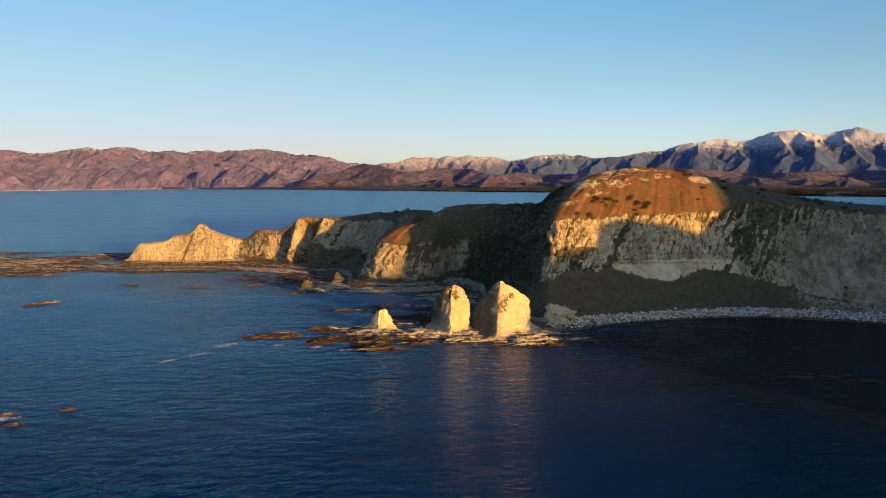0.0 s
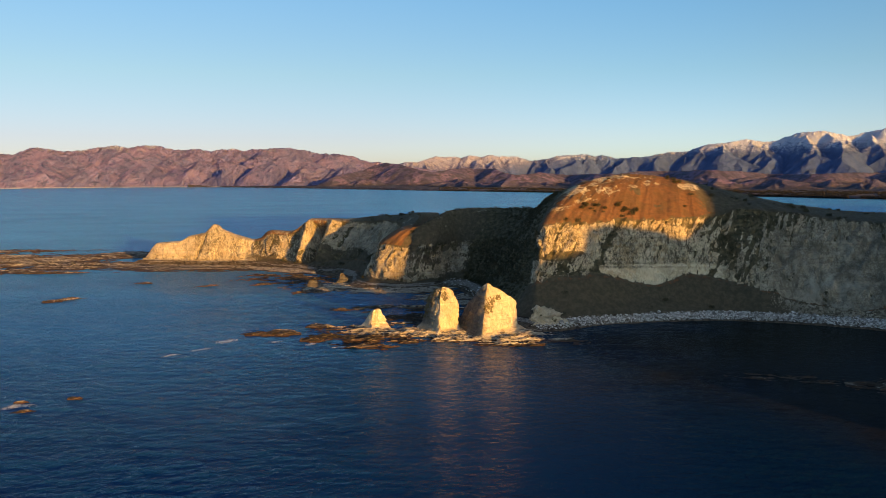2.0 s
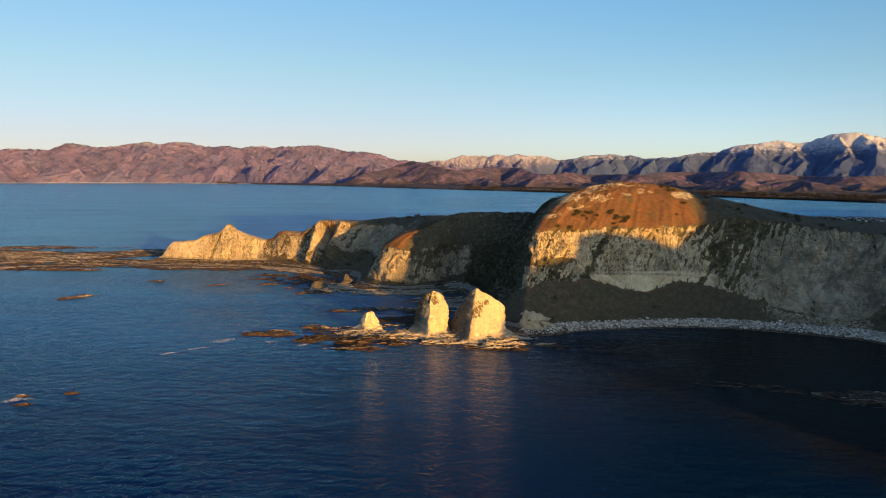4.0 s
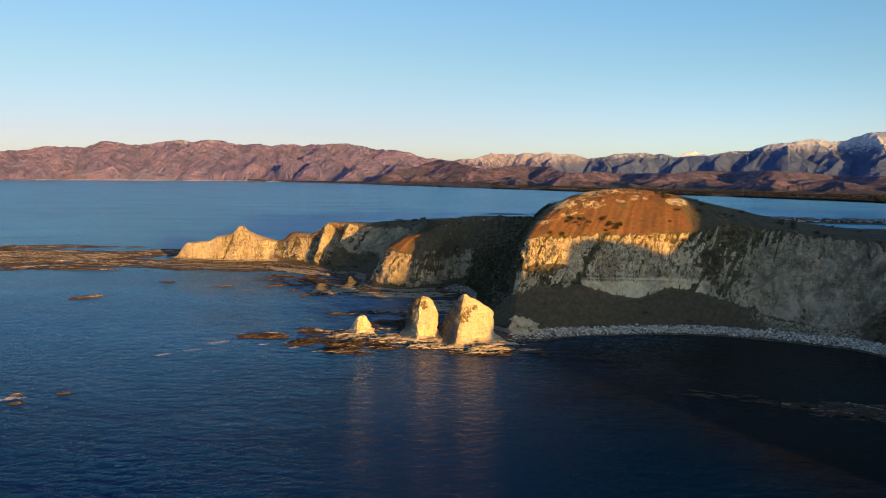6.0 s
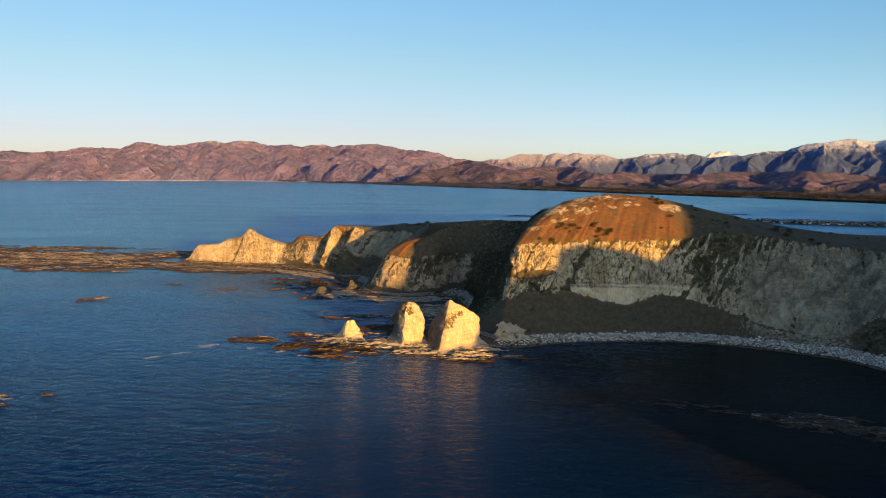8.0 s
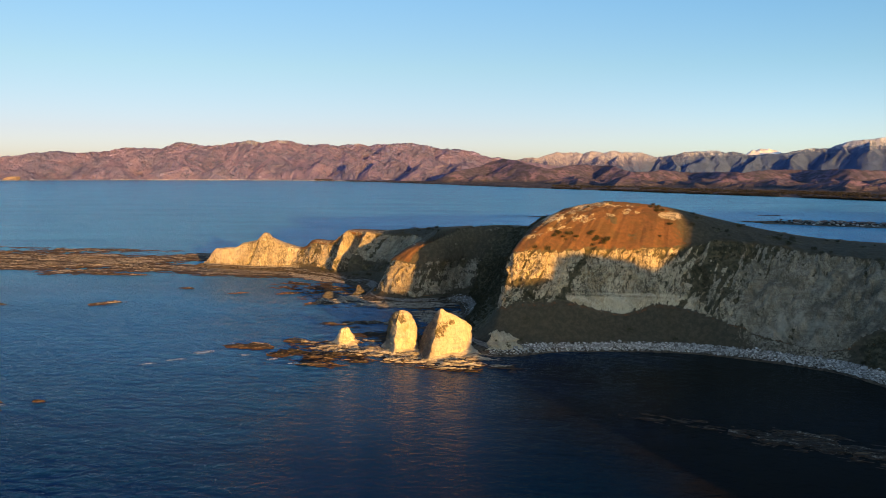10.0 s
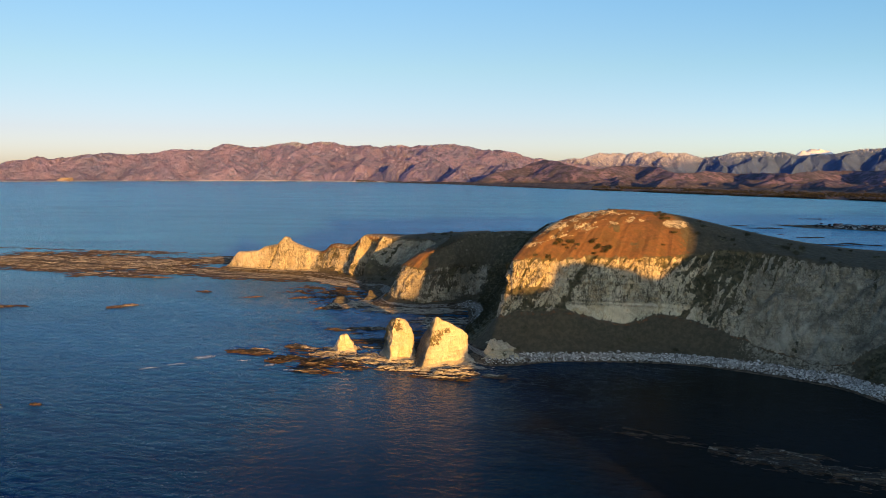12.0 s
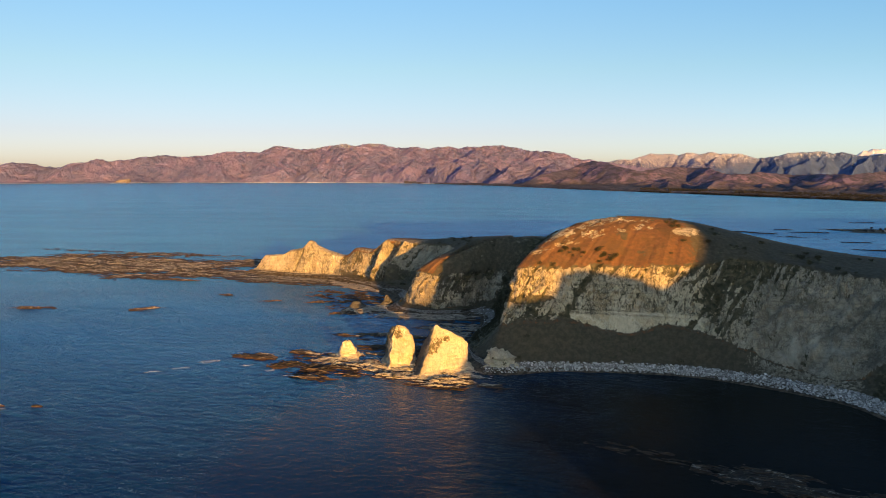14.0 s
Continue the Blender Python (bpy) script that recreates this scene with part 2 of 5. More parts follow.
def reef_material():
    m = Mat("weedy_reef_rock", 0.7)
    beds = m.noise(1.0, 5, 0.65, m.scaled(0.10, 0.75, 2.0, (0, 0, 8)), 0.8)
    thin = m.noise(1.0, 5, 0.65, m.scaled(0.28, 2.3, 3.0, (0, 0, 10)), 1.2)
    spots = m.noise(0.8, 7, 0.72)
    col = m.mix(m.ramp(beds, 0.49, 0.60), (0.022, 0.020, 0.017), (0.20, 0.145, 0.09))
    col = m.mix(m.ramp(thin, 0.50, 0.58, 0, 0.9), col, (0.0194, 0.0167, 0.0132))
    col = m.mix(m.ramp(spots, 0.60, 0.68, 0, 0.6), col, (0.317, 0.255, 0.176))
    up = m.n.new("ShaderNodeSeparateXYZ")
    m.l.new(m.pos, up.inputs[0])
    weed = m.ramp(m.math("ADD", up.outputs["Z"], m.math("MULTIPLY", m.math("SUBTRACT", spots, 0.5), 1.2)), 0.0, 0.40, 0.85, 0.0)
    col = m.mix(weed, col, m.mix(m.ramp(thin, 0.4, 0.6), (0.075, 0.038, 0.016), (0.016, 0.012, 0.009)))
    pale = m.mix(m.ramp(thin, 0.44, 0.60), (0.42, 0.385, 0.32), (0.075, 0.064, 0.054))
    col = m.mix(m.ramp(m.math("ADD", m.attr("pale"), m.math("MULTIPLY", m.math("SUBTRACT", spots, 0.5), 1.1)), 0.42, 0.58), col, pale)
    return m.finish(col, m.math("ADD", m.math("ADD", beds, thin), spots), 0.9, 0.35)


def boulder_material():
    m = Mat("bleached_boulder", 0.9)
    info = m.n.new("ShaderNodeObjectInfo")
    r = m.math("FRACT", m.math("ADD", info.outputs["Random"], m.geo.outputs["Random Per Island"]))
    col = m.mix(r, (0.13, 0.125, 0.12), (0.78, 0.77, 0.74))
    col = m.mix(m.ramp(m.noise(2.5, 4), 0.45, 0.65, 0, 0.5), col, (0.18, 0.17, 0.16))
    return m.finish(col, m.noise(5, 4), 0.5, 0.1)


def leaf_material():
    m = Mat("scrub_leaves", 0.7)
    r = m.geo.outputs["Random Per Island"]
    return m.finish(m.mix(r, (0.028, 0.029, 0.015), (0.076, 0.068, 0.034)))


def plain_material(name, a, b, scale, rough=0.8):
    m = Mat(name, rough)
    n = m.noise(scale, 5, 0.6)
    return m.finish(m.mix(m.ramp(n, 0.35, 0.65), a, b), n, 0.3, 0.1)


def hills_material():
    m = Mat("tawny_hills", 0.95)
    n1, n2, n3 = m.noise(0.006, 7, 0.62), m.noise(0.022, 8, 0.72), m.noise(0.09, 5, 0.7)
    # colours lean blue-violet: the haze of distance is painted into them
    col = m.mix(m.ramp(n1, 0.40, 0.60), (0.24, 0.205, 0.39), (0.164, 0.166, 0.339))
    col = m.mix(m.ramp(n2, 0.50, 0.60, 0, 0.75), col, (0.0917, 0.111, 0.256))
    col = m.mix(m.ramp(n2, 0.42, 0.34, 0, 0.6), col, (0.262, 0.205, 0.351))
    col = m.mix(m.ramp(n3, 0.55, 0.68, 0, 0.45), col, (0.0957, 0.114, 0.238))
    hi = m.n.new("ShaderNodeSeparateXYZ")
    m.l.new(m.pos, hi.inputs[0])
    snow = m.ramp(m.math("ADD", hi.outputs["Z"], m.math("MULTIPLY", m.math("SUBTRACT", n2, 0.5), 240)), 208, 232, 0, 0.55)
    col = m.mix(snow, col, (0.415, 0.455, 0.588))
    col = m.mix(m.ramp(hi.outputs["Z"], 2.0, 6.0, 0.9, 0.0), col, (0.398, 0.437, 0.543))     # beach and surf along the far shore
    ridges = m.math("ABSOLUTE", m.math("SUBTRACT", m.noise(0.016, 7, 0.62, m.scaled(1.0, 0.6, 1.0, (0, 0, 35)), 0.8), 0.5))
    return m.finish(col, m.math("ADD", n2, m.math("MULTIPLY", ridges, -3.4)), 1.0, 22)


def alps_material():
    m = Mat("snowy_mountains", 0.9)
    n1, n2 = m.noise(0.012, 7, 0.7), m.noise(0.045, 8, 0.8, m.scaled(1.5, 0.6, 0.8))
    n3 = m.noise(0.16, 6, 0.8, m.scaled(1.6, 0.7, 0.6, (0, 0, 20)))
    hi = m.n.new("ShaderNodeSeparateXYZ")
    m.l.new(m.pos, hi.inputs[0])
    # bare flanks made blue, with distant haze and shade put into the colour
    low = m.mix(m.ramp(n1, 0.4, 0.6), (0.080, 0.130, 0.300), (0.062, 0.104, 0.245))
    line = m.math("ADD", hi.outputs["Z"], m.math("MULTIPLY", m.math("SUBTRACT", n2, 0.5), 250))
    line = m.math("ADD", line, m.math("MULTIPLY", m.math("SUBTRACT", n3, 0.5), 340))
    bare = m.ramp(hi.outputs["X"], 600, 1900, -6, 68)
    col = m.mix(m.ramp(m.math("SUBTRACT", line, bare), 116, 140), low, (0.484, 0.546, 0.718))
    foot = m.ramp(m.math("SUBTRACT", line, bare), 60, 110, 0, 0.55)
    col = m.mix(m.math("MULTIPLY", foot, m.ramp(hi.outputs["X"], 1500, 700)), col, (0.265, 0.226, 0.328))
    return m.finish(col, m.math("ADD", n2, n3), 0.8, 10)


def plain_land_material():
    m = Mat("coastal_plain", 0.95)
    n1, n2, n3 = m.noise(0.010, 6, 0.65), m.noise(0.035, 7, 0.7), m.noise(0.02, 4)
    # foothill colours shifted to mauve, haze included in the paint
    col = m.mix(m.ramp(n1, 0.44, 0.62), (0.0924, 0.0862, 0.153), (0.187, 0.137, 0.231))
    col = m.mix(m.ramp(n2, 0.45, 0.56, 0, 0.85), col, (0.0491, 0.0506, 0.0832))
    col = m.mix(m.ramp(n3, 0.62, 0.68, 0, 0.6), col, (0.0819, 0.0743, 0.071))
    up = m.n.new("ShaderNodeSeparateXYZ")
    m.l.new(m.pos, up.inputs[0])
    flats = m.ramp(m.math("ADD", up.outputs["Z"], m.math("MULTIPLY", n2, 24)), 18, 34, 0.85, 0.0)
    fields = m.mix(m.ramp(n3, 0.45, 0.6), (0.0328, 0.0349, 0.0507), (0.0696, 0.0699, 0.0811))
    fields = m.mix(m.ramp(m.noise(0.05, 3, 0.5, m.scaled(0.5, 1.6, 1.0)), 0.60, 0.66, 0, 0.8), fields, (0.222, 0.166, 0.163))
    col = m.mix(flats, col, fields)
    ridges = m.math("ABSOLUTE", m.math("SUBTRACT", m.noise(0.02, 6, 0.62, None, 0.8), 0.5))
    return m.finish(col, m.math("ADD", n2, m.math("MULTIPLY", ridges, -2.0)), 0.8, 8)


def water_material():
    m = Mat("sea_water", 0.28)
    swell = m.noise(0.10, 3, 0.5, m.scaled(0.6, 1.6, 1.0, (0, 0, 20)))
    chop = m.noise(0.62, 3, 0.55, m.scaled(0.8, 1.25, 1.0, (0, 0, 24)), 0.5)
    ripple = m.noise(2.1, 3, 0.6, m.scaled(0.8, 1.3, 1.0, (0, 0, 24)))
    broad = m.noise(0.27, 3, 0.5, m.scaled(0.85, 1.15, 1.0, (0, 0, 30)), 0.4)
    h = m.math("ADD", m.math("ADD", m.math("MULTIPLY", swell, 0.6), m.math("MULTIPLY", broad, 1.5)), m.math("ADD", m.math("MULTIPLY", chop, 1.0), m.math("MULTIPLY", ripple, 0.52)))
    patches = m.noise(0.010, 4, 0.6, m.scaled(0.5, 1.6, 1.0))
    col = m.mix(m.ramp(patches, 0.35, 0.7), (0.0014, 0.023, 0.098), (0.0018, 0.036, 0.138))
    # weed beds and the hill's dark reflection, painted in, darken the shallow cove
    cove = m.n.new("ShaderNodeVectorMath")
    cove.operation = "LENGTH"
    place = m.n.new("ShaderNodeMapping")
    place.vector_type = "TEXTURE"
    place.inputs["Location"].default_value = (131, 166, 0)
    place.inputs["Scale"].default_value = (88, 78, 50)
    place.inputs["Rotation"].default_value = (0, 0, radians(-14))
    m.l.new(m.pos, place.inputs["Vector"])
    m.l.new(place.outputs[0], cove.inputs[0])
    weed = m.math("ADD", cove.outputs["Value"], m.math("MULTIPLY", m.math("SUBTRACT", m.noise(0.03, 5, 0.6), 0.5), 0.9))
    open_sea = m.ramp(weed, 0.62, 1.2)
    # the wide bay lies calmer; its paler body colour stands in for reflected sky
    out = m.n.new("ShaderNodeSeparateXYZ")
    m.l.new(m.pos, out.inputs[0])
    rough = (m.ramp(weed, 0.62, 1.2, 0.10, m.ramp(m.noise(1.0, 4, 0.6, m.scaled(0.003, 0.010, 1.0, (0, 0, 12))), 0.3, 0.7, 0.10, 0.16)))
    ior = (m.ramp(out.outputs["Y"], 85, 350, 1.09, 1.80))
    sky_sheen, bay = m.ramp(out.outputs["Y"], 70, 250), m.ramp(out.outputs["Y"], 230, 520)
    # body blue rises with distance, painting in the sky the water would mirror
    col = m.mix(sky_sheen, col, m.mix(m.ramp(patches, 0.38, 0.62), (0.015, 0.084, 0.222), (0.022, 0.110, 0.275)))
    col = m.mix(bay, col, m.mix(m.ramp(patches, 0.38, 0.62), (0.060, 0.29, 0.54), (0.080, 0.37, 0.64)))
    h = m.math("MULTIPLY", h, m.math("SUBTRACT", 1.0, m.math("MULTIPLY", bay, 0.1)))
    h = m.math("MULTIPLY", h, m.math("ADD", 0.18, m.math("MULTIPLY", open_sea, 0.82)))
    # the headland's dark reflection and shade, painted into the water's body colour
    headland_shade = m.math("MULTIPLY", m.ramp(out.outputs["X"], -50, 60), m.ramp(out.outputs["Y"], 330, 200))
    col = m.mix(headland_shade, col, (0.0024, 0.018, 0.050))
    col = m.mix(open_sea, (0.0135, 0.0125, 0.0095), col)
    # the stacks and their reef shelter the water in front of them
    lee, gap = m.n.new("ShaderNodeMapping"), m.n.new("ShaderNodeVectorMath")
    lee.vector_type, gap.operation = "TEXTURE", "LENGTH"
    lee.inputs["Location"].default_value, lee.inputs["Scale"].default_value = (17, 150, 0), (38, 86, 30)
    m.l.new(m.pos, lee.inputs["Vector"])
    m.l.new(lee.outputs[0], gap.inputs[0])
    h = m.math("MULTIPLY", h, m.ramp(out.outputs["Y"], 70, 240, 0.85, 1.0))
    h = m.math("MULTIPLY", h, m.ramp(gap.outputs["Value"], 0.4, 1.15, 0.25, 1.0))
    waves, body, gloss = m.n.new("ShaderNodeBump"), m.n.new("ShaderNodeBsdfDiffuse"), m.n.new("ShaderNodeBsdfGlossy")
    waves.inputs["Strength"].default_value, waves.inputs["Distance"].default_value = 1.0, 0.9
    m.put(waves.inputs["Height"], h)
    fresnel, both = m.n.new("ShaderNodeFresnel"), m.n.new("ShaderNodeMixShader")
    m.put(fresnel.inputs["IOR"], ior)
    for node in (body, gloss, fresnel):
        m.l.new(waves.outputs[0], node.inputs["Normal"])
    m.put(body.inputs["Color"], col)
    # reflections tinted by place: blue outside, near neutral to keep the stacks' streaks warm
    m.put(gloss.inputs["Color"], m.mix(m.ramp(gap.outputs["Value"], 0.5, 1.0), (0.72, 0.75, 0.82), (0.63, 0.83, 1.0)))
    m.put(gloss.inputs["Roughness"], m.math("MULTIPLY", rough, m.ramp(gap.outputs["Value"], 0.4, 1.15, 0.45, 1.0)))
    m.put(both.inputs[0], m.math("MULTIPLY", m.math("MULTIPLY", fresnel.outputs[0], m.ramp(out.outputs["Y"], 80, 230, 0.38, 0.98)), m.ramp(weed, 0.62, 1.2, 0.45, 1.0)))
    m.l.new(body.outputs[0], both.inputs[1])
    m.l.new(gloss.outputs[0], both.inputs[2])
    m.l.new(both.outputs[0], m.n["Material Output"].inputs["Surface"])
    return m.mat


def foam_material():
    m = Mat("sea_foam", 0.8)
    holes = m.noise(0.9, 7, 0.8, m.scaled(1.0, 0.9, 1.0, (0, 0, -30)), 1.5)
    clear = m.n.new("ShaderNodeBsdfTransparent")
    both = m.n.new("ShaderNodeMixShader")
    m.put(both.inputs[0], m.ramp(m.math("ADD", holes, m.math("MULTIPLY", m.attr("cover"), 0.28)), 0.60, 0.84, 0.0, 0.85))
    m.l.new(clear.outputs[0], both.inputs[1])
    m.l.new(m.bsdf.outputs[0], both.inputs[2])
    m.l.new(both.outputs[0], m.n["Material Output"].inputs["Surface"])
    return m.finish((0.72, 0.75, 0.78))


GROUND, STACK, REEF, BOULDER, LEAF = headland_material(), stack_material(), reef_material(), boulder_material(), leaf_material()
HILLS, ALPS, PLAIN, WATER, FOAM = hills_material(), alps_material(), plain_land_material(), water_material(), foam_material()
SNOW = plain_material("far_snow", (0.62, 0.66, 0.78), (0.74, 0.78, 0.90), 0.02, 0.9)
FARLEAF = plain_material("distant_pine_green", (0.012, 0.014, 0.016), (0.032, 0.032, 0.032), 0.05, 0.9)
SPIT = plain_material("dark_spit_grass", (0.045, 0.048, 0.040), (0.13, 0.115, 0.09), 0.15, 0.95)
BLUFF = plain_material("dusty_bluff_earth", (0.13, 0.11, 0.10), (0.27, 0.23, 0.20), 0.03, 0.95)
GREYROCK = plain_material("grey_weathered_rock", (0.045, 0.042, 0.036), (0.125, 0.115, 0.10), 0.9)
WOOD = plain_material("shrub_wood", (0.06, 0.045, 0.03), (0.10, 0.075, 0.05), 4)
WHITEWALL = plain_material("pale_weatherboard", (0.46, 0.46, 0.46), (0.68, 0.67, 0.65), 0.05)
DARKROOF = plain_material("dark_metal_roof", (0.05, 0.05, 0.055), (0.09, 0.08, 0.08), 0.5, 0.5)
REDROOF = plain_material("rust_red_roof", (0.13, 0.05, 0.035), (0.18, 0.08, 0.05), 0.5, 0.5)
GLASS = plain_material("dark_window_glass", (0.02, 0.025, 0.03), (0.03, 0.035, 0.04), 1, 0.1)

# ---------- sea ----------
def wave(x, y):
    """Height of the wind chop: short crests that lie across the breeze, calm in the cove and far out."""
    c, q = math.cos(radians(14)), math.sin(radians(14))
    u, v = x * c - y * q, x * q + y * c
    chop = fbm(u / 5.2 + 0.5 * fbm(u / 14, v / 14, 0, 2, 502), v / 2.1, 0, 4, 501, 0.62)
    swell = fbm(u / 26, v / 9, 0, 2, 503)
    patch = 0.75 + 0.5 * fbm(x / 60, y / 40, 0, 3, 504)
    cove = np.hypot((x - 131) / 91, (y - 166) / 78)
    lee = np.hypot((x - 17) / 40, (y - 150) / 88)
    calm = (0.12 + 0.88 * step(0.6, 1.15, cove)) * (0.10 + 0.90 * step(0.4, 1.1, lee))
    edge = step(-185, -150, x) * (1 - step(150, 185, x)) * step(30, 60, y) * (1 - step(300, 345, y))
    return calm * edge * (0.62 + 0.38 * step(90, 200, y)) * (0.36 * chop * patch + 0.22 * swell)


gx, gy = np.meshgrid(np.concatenate([np.linspace(-6000, -700, 10), np.linspace(-600, -200, 8), np.arange(-185, 185.1, 0.62), np.linspace(200, 600, 8), np.linspace(700, 6000, 10)]),
                     np.concatenate([np.linspace(-6000, -700, 8), np.linspace(-600, 20, 10), np.arange(30, 345.1, 0.52), np.linspace(360, 700, 8), np.linspace(900, 6000, 10)]), indexing="ij")
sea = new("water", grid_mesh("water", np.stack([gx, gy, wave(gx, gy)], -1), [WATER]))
tagged(sea, "dark blue evening sea with fine wind ripples", "sea", kind="structure")

# ---------- the headland: lines along the coast, from its seaward tip to the hill ----------
# beach foot, beach top, cliff foot, cliff top, crest: each a line of (x, y, z)
BEACH = [(-134, 420, -.6), (-112, 411, -.6), (-90, 404, -.6), (-74, 398, -.6), (-66, 391, -.6), (-58, 385, -.6), (-49, 378, -.6),
         (-42, 372, -.6), (-33, 358, -.6), (-26, 345, -.6), (-24, 332, -.6), (-22, 322, -.6), (-20, 312, -.6), (-9, 304, -.6),
         (4, 300, -.6), (15, 302, -.6), (22, 304, -.6), (25, 300, -.6), (26, 283, -.6), (25, 261, -.6), (26, 242, -.6),
         (36, 213, -.6), (62, 220.8, -.6), (80, 222.6, -.6), (96, 221.5, -.6), (110, 216.4, -.6), (123, 208, -.6), (134, 199, -.6),
         (139, 187, -.6), (146, 168, -.6), (158, 140, -.6)]
SHELF = [(-129, 423, 2), (-112, 416, 2), (-90, 410, 2), (-74, 405, 2.3), (-66, 401, 2.5), (-58, 395, 2.5), (-48, 387, 2.5),
         (-43, 382, 2.5), (-33, 372, 2.5), (-21, 362, 2.5), (-14, 350, 2.5), (-12, 337, 2.5), (-14, 324, 2.5), (-9, 311, 2.5),
         (4, 306, 2.5), (16, 308, 2.5), (26, 314, 2.5), (31, 308, 2.5), (33, 288, 2.5), (28, 262, 1.6), (28.5, 246, 1.6),
         (38, 225, 2), (62, 225.6, 2), (80, 227.5, 2), (97, 227, 2), (112, 222.5, 2), (126, 216, 2), (138, 206, 2),
         (143, 197, 2), (152, 180, 2), (165, 152, 2)]
FOOT = [(-127, 424, 2.3), (-111, 417, 2.5), (-89.5, 411, 2.6), (-74, 407, 3), (-66, 404, 4.5), (-57, 398, 4), (-47, 389, 3.5),
        (-42, 384, 3.2), (-31, 376, 5), (-19, 366, 6), (-10, 353, 7), (-7, 338, 6), (-12, 324, 4), (-7, 312, 3.5),
        (4.5, 307, 3.2), (16.5, 310, 3.5), (27, 317, 5), (36, 311, 7), (38, 290, 8), (38.5, 264, 9), (39, 245, 9),
        (41.5, 235, 12.5), (63, 236, 14), (80, 236.5, 10.5), (97, 237, 13.3), (110, 230.5, 9.5), (127, 218.5, 4), (139.5, 210, 5.5),
        (150, 208, 12), (160, 194, 12), (173, 165, 12)]
BROW = [(-124, 425.5, 5.5), (-110, 419.5, 10.5), (-88.5, 413, 19), (-73, 412, 12.8), (-65, 411, 12.8), (-55, 405, 14.5), (-44, 399, 17.5),
        (-37, 396, 23), (-24, 391, 23.3), (-8, 383, 23.5), (4, 368, 24), (6, 346, 22), (-5, 324, 17), (-2, 315.5, 17.5),
        (6, 311, 17), (18, 315, 17), (29, 325, 18), (44, 318, 19), (46, 294, 20), (44, 264, 22), (43.5, 247, 26),
        (45.5, 241, 29.5), (62, 241.5, 30), (80, 241.5, 30.4), (98, 242, 31.3), (116, 243, 33), (133, 240, 31.5), (150, 235, 29),
        (164, 228, 29), (177, 214, 30), (190, 186, 31)]
CREST = [(-123, 427, 6), (-109, 421, 11.5), (-88, 414.5, 20.6), (-72, 415, 13.6), (-66, 414, 13.6), (-54, 408, 16), (-43, 402, 18.5),
         (-36, 399, 24.2), (-21, 397, 24.6), (-4, 392, 25.2), (9, 380, 26.5), (16, 352, 28.5), (9, 320, 24.2), (11, 316.5, 24.6),
         (13, 318, 25), (23, 327, 29.5), (33, 334, 31), (52, 332, 31), (60, 308, 32), (58, 286, 36), (58, 272, 39),
         (66, 263, 43.2), (79, 262, 45.5), (91, 262, 45), (103, 262, 43.3), (118, 263, 39.8), (137, 264, 35.5), (158, 262, 32.2),
         (178, 255, 31), (196, 240, 32), (212, 212, 34)]
# how far the top reaches back from the crest, and its fall to the sea behind
DEPTH = [3, 3, 2, 3, 4, 6, 8, 12, 16, 28, 46, 60, 62, 40, 36, 34, 34, 26, 20, 18, 16, 15, 16, 18, 20, 22, 24, 26, 28, 40, 40]
# the broken skyline of the outer ridge: x and height
SKYLINE = ([-124.5, -122, -119, -113, -106.5, -102, -97, -92.5, -90, -88, -86, -84.5, -78, -70, -66, -63.4, -60, -57.5, -52, -47, -43, -40, -36.6, -30, -26, -21, -10, 2],
           [4.5, 8.0, 10.6, 11.4, 11.9, 14.6, 15.6, 16.6, 19.2, 21.0, 20.4, 18.4, 15.4, 12.8, 12.6, 13.6, 16.6, 17.7, 17.2, 17.6, 19.2, 21.4, 24.1, 24.0, 23.9, 23.7, 24.4, 25.2])
BACKWARD = Vector((0.25, 0.97, 0))

# the main scrubby clefts across the cliff: x, z at the top, x, z at the foot, half width
CLEFTS = [(71.5, 31, 60.5, 13, 1.2)]


def coast_columns(spacing):
    k = np.linspace(0, len(CREST) - 1, 4000)
    p = spline(BROW, k) * 0.6 + spline(FOOT, k) * 0.4
    run = np.concatenate([[0], np.cumsum(np.linalg.norm(np.diff(p, axis=0), axis=1))])
    return np.interp(np.arange(0, run[-1], spacing), run, k)


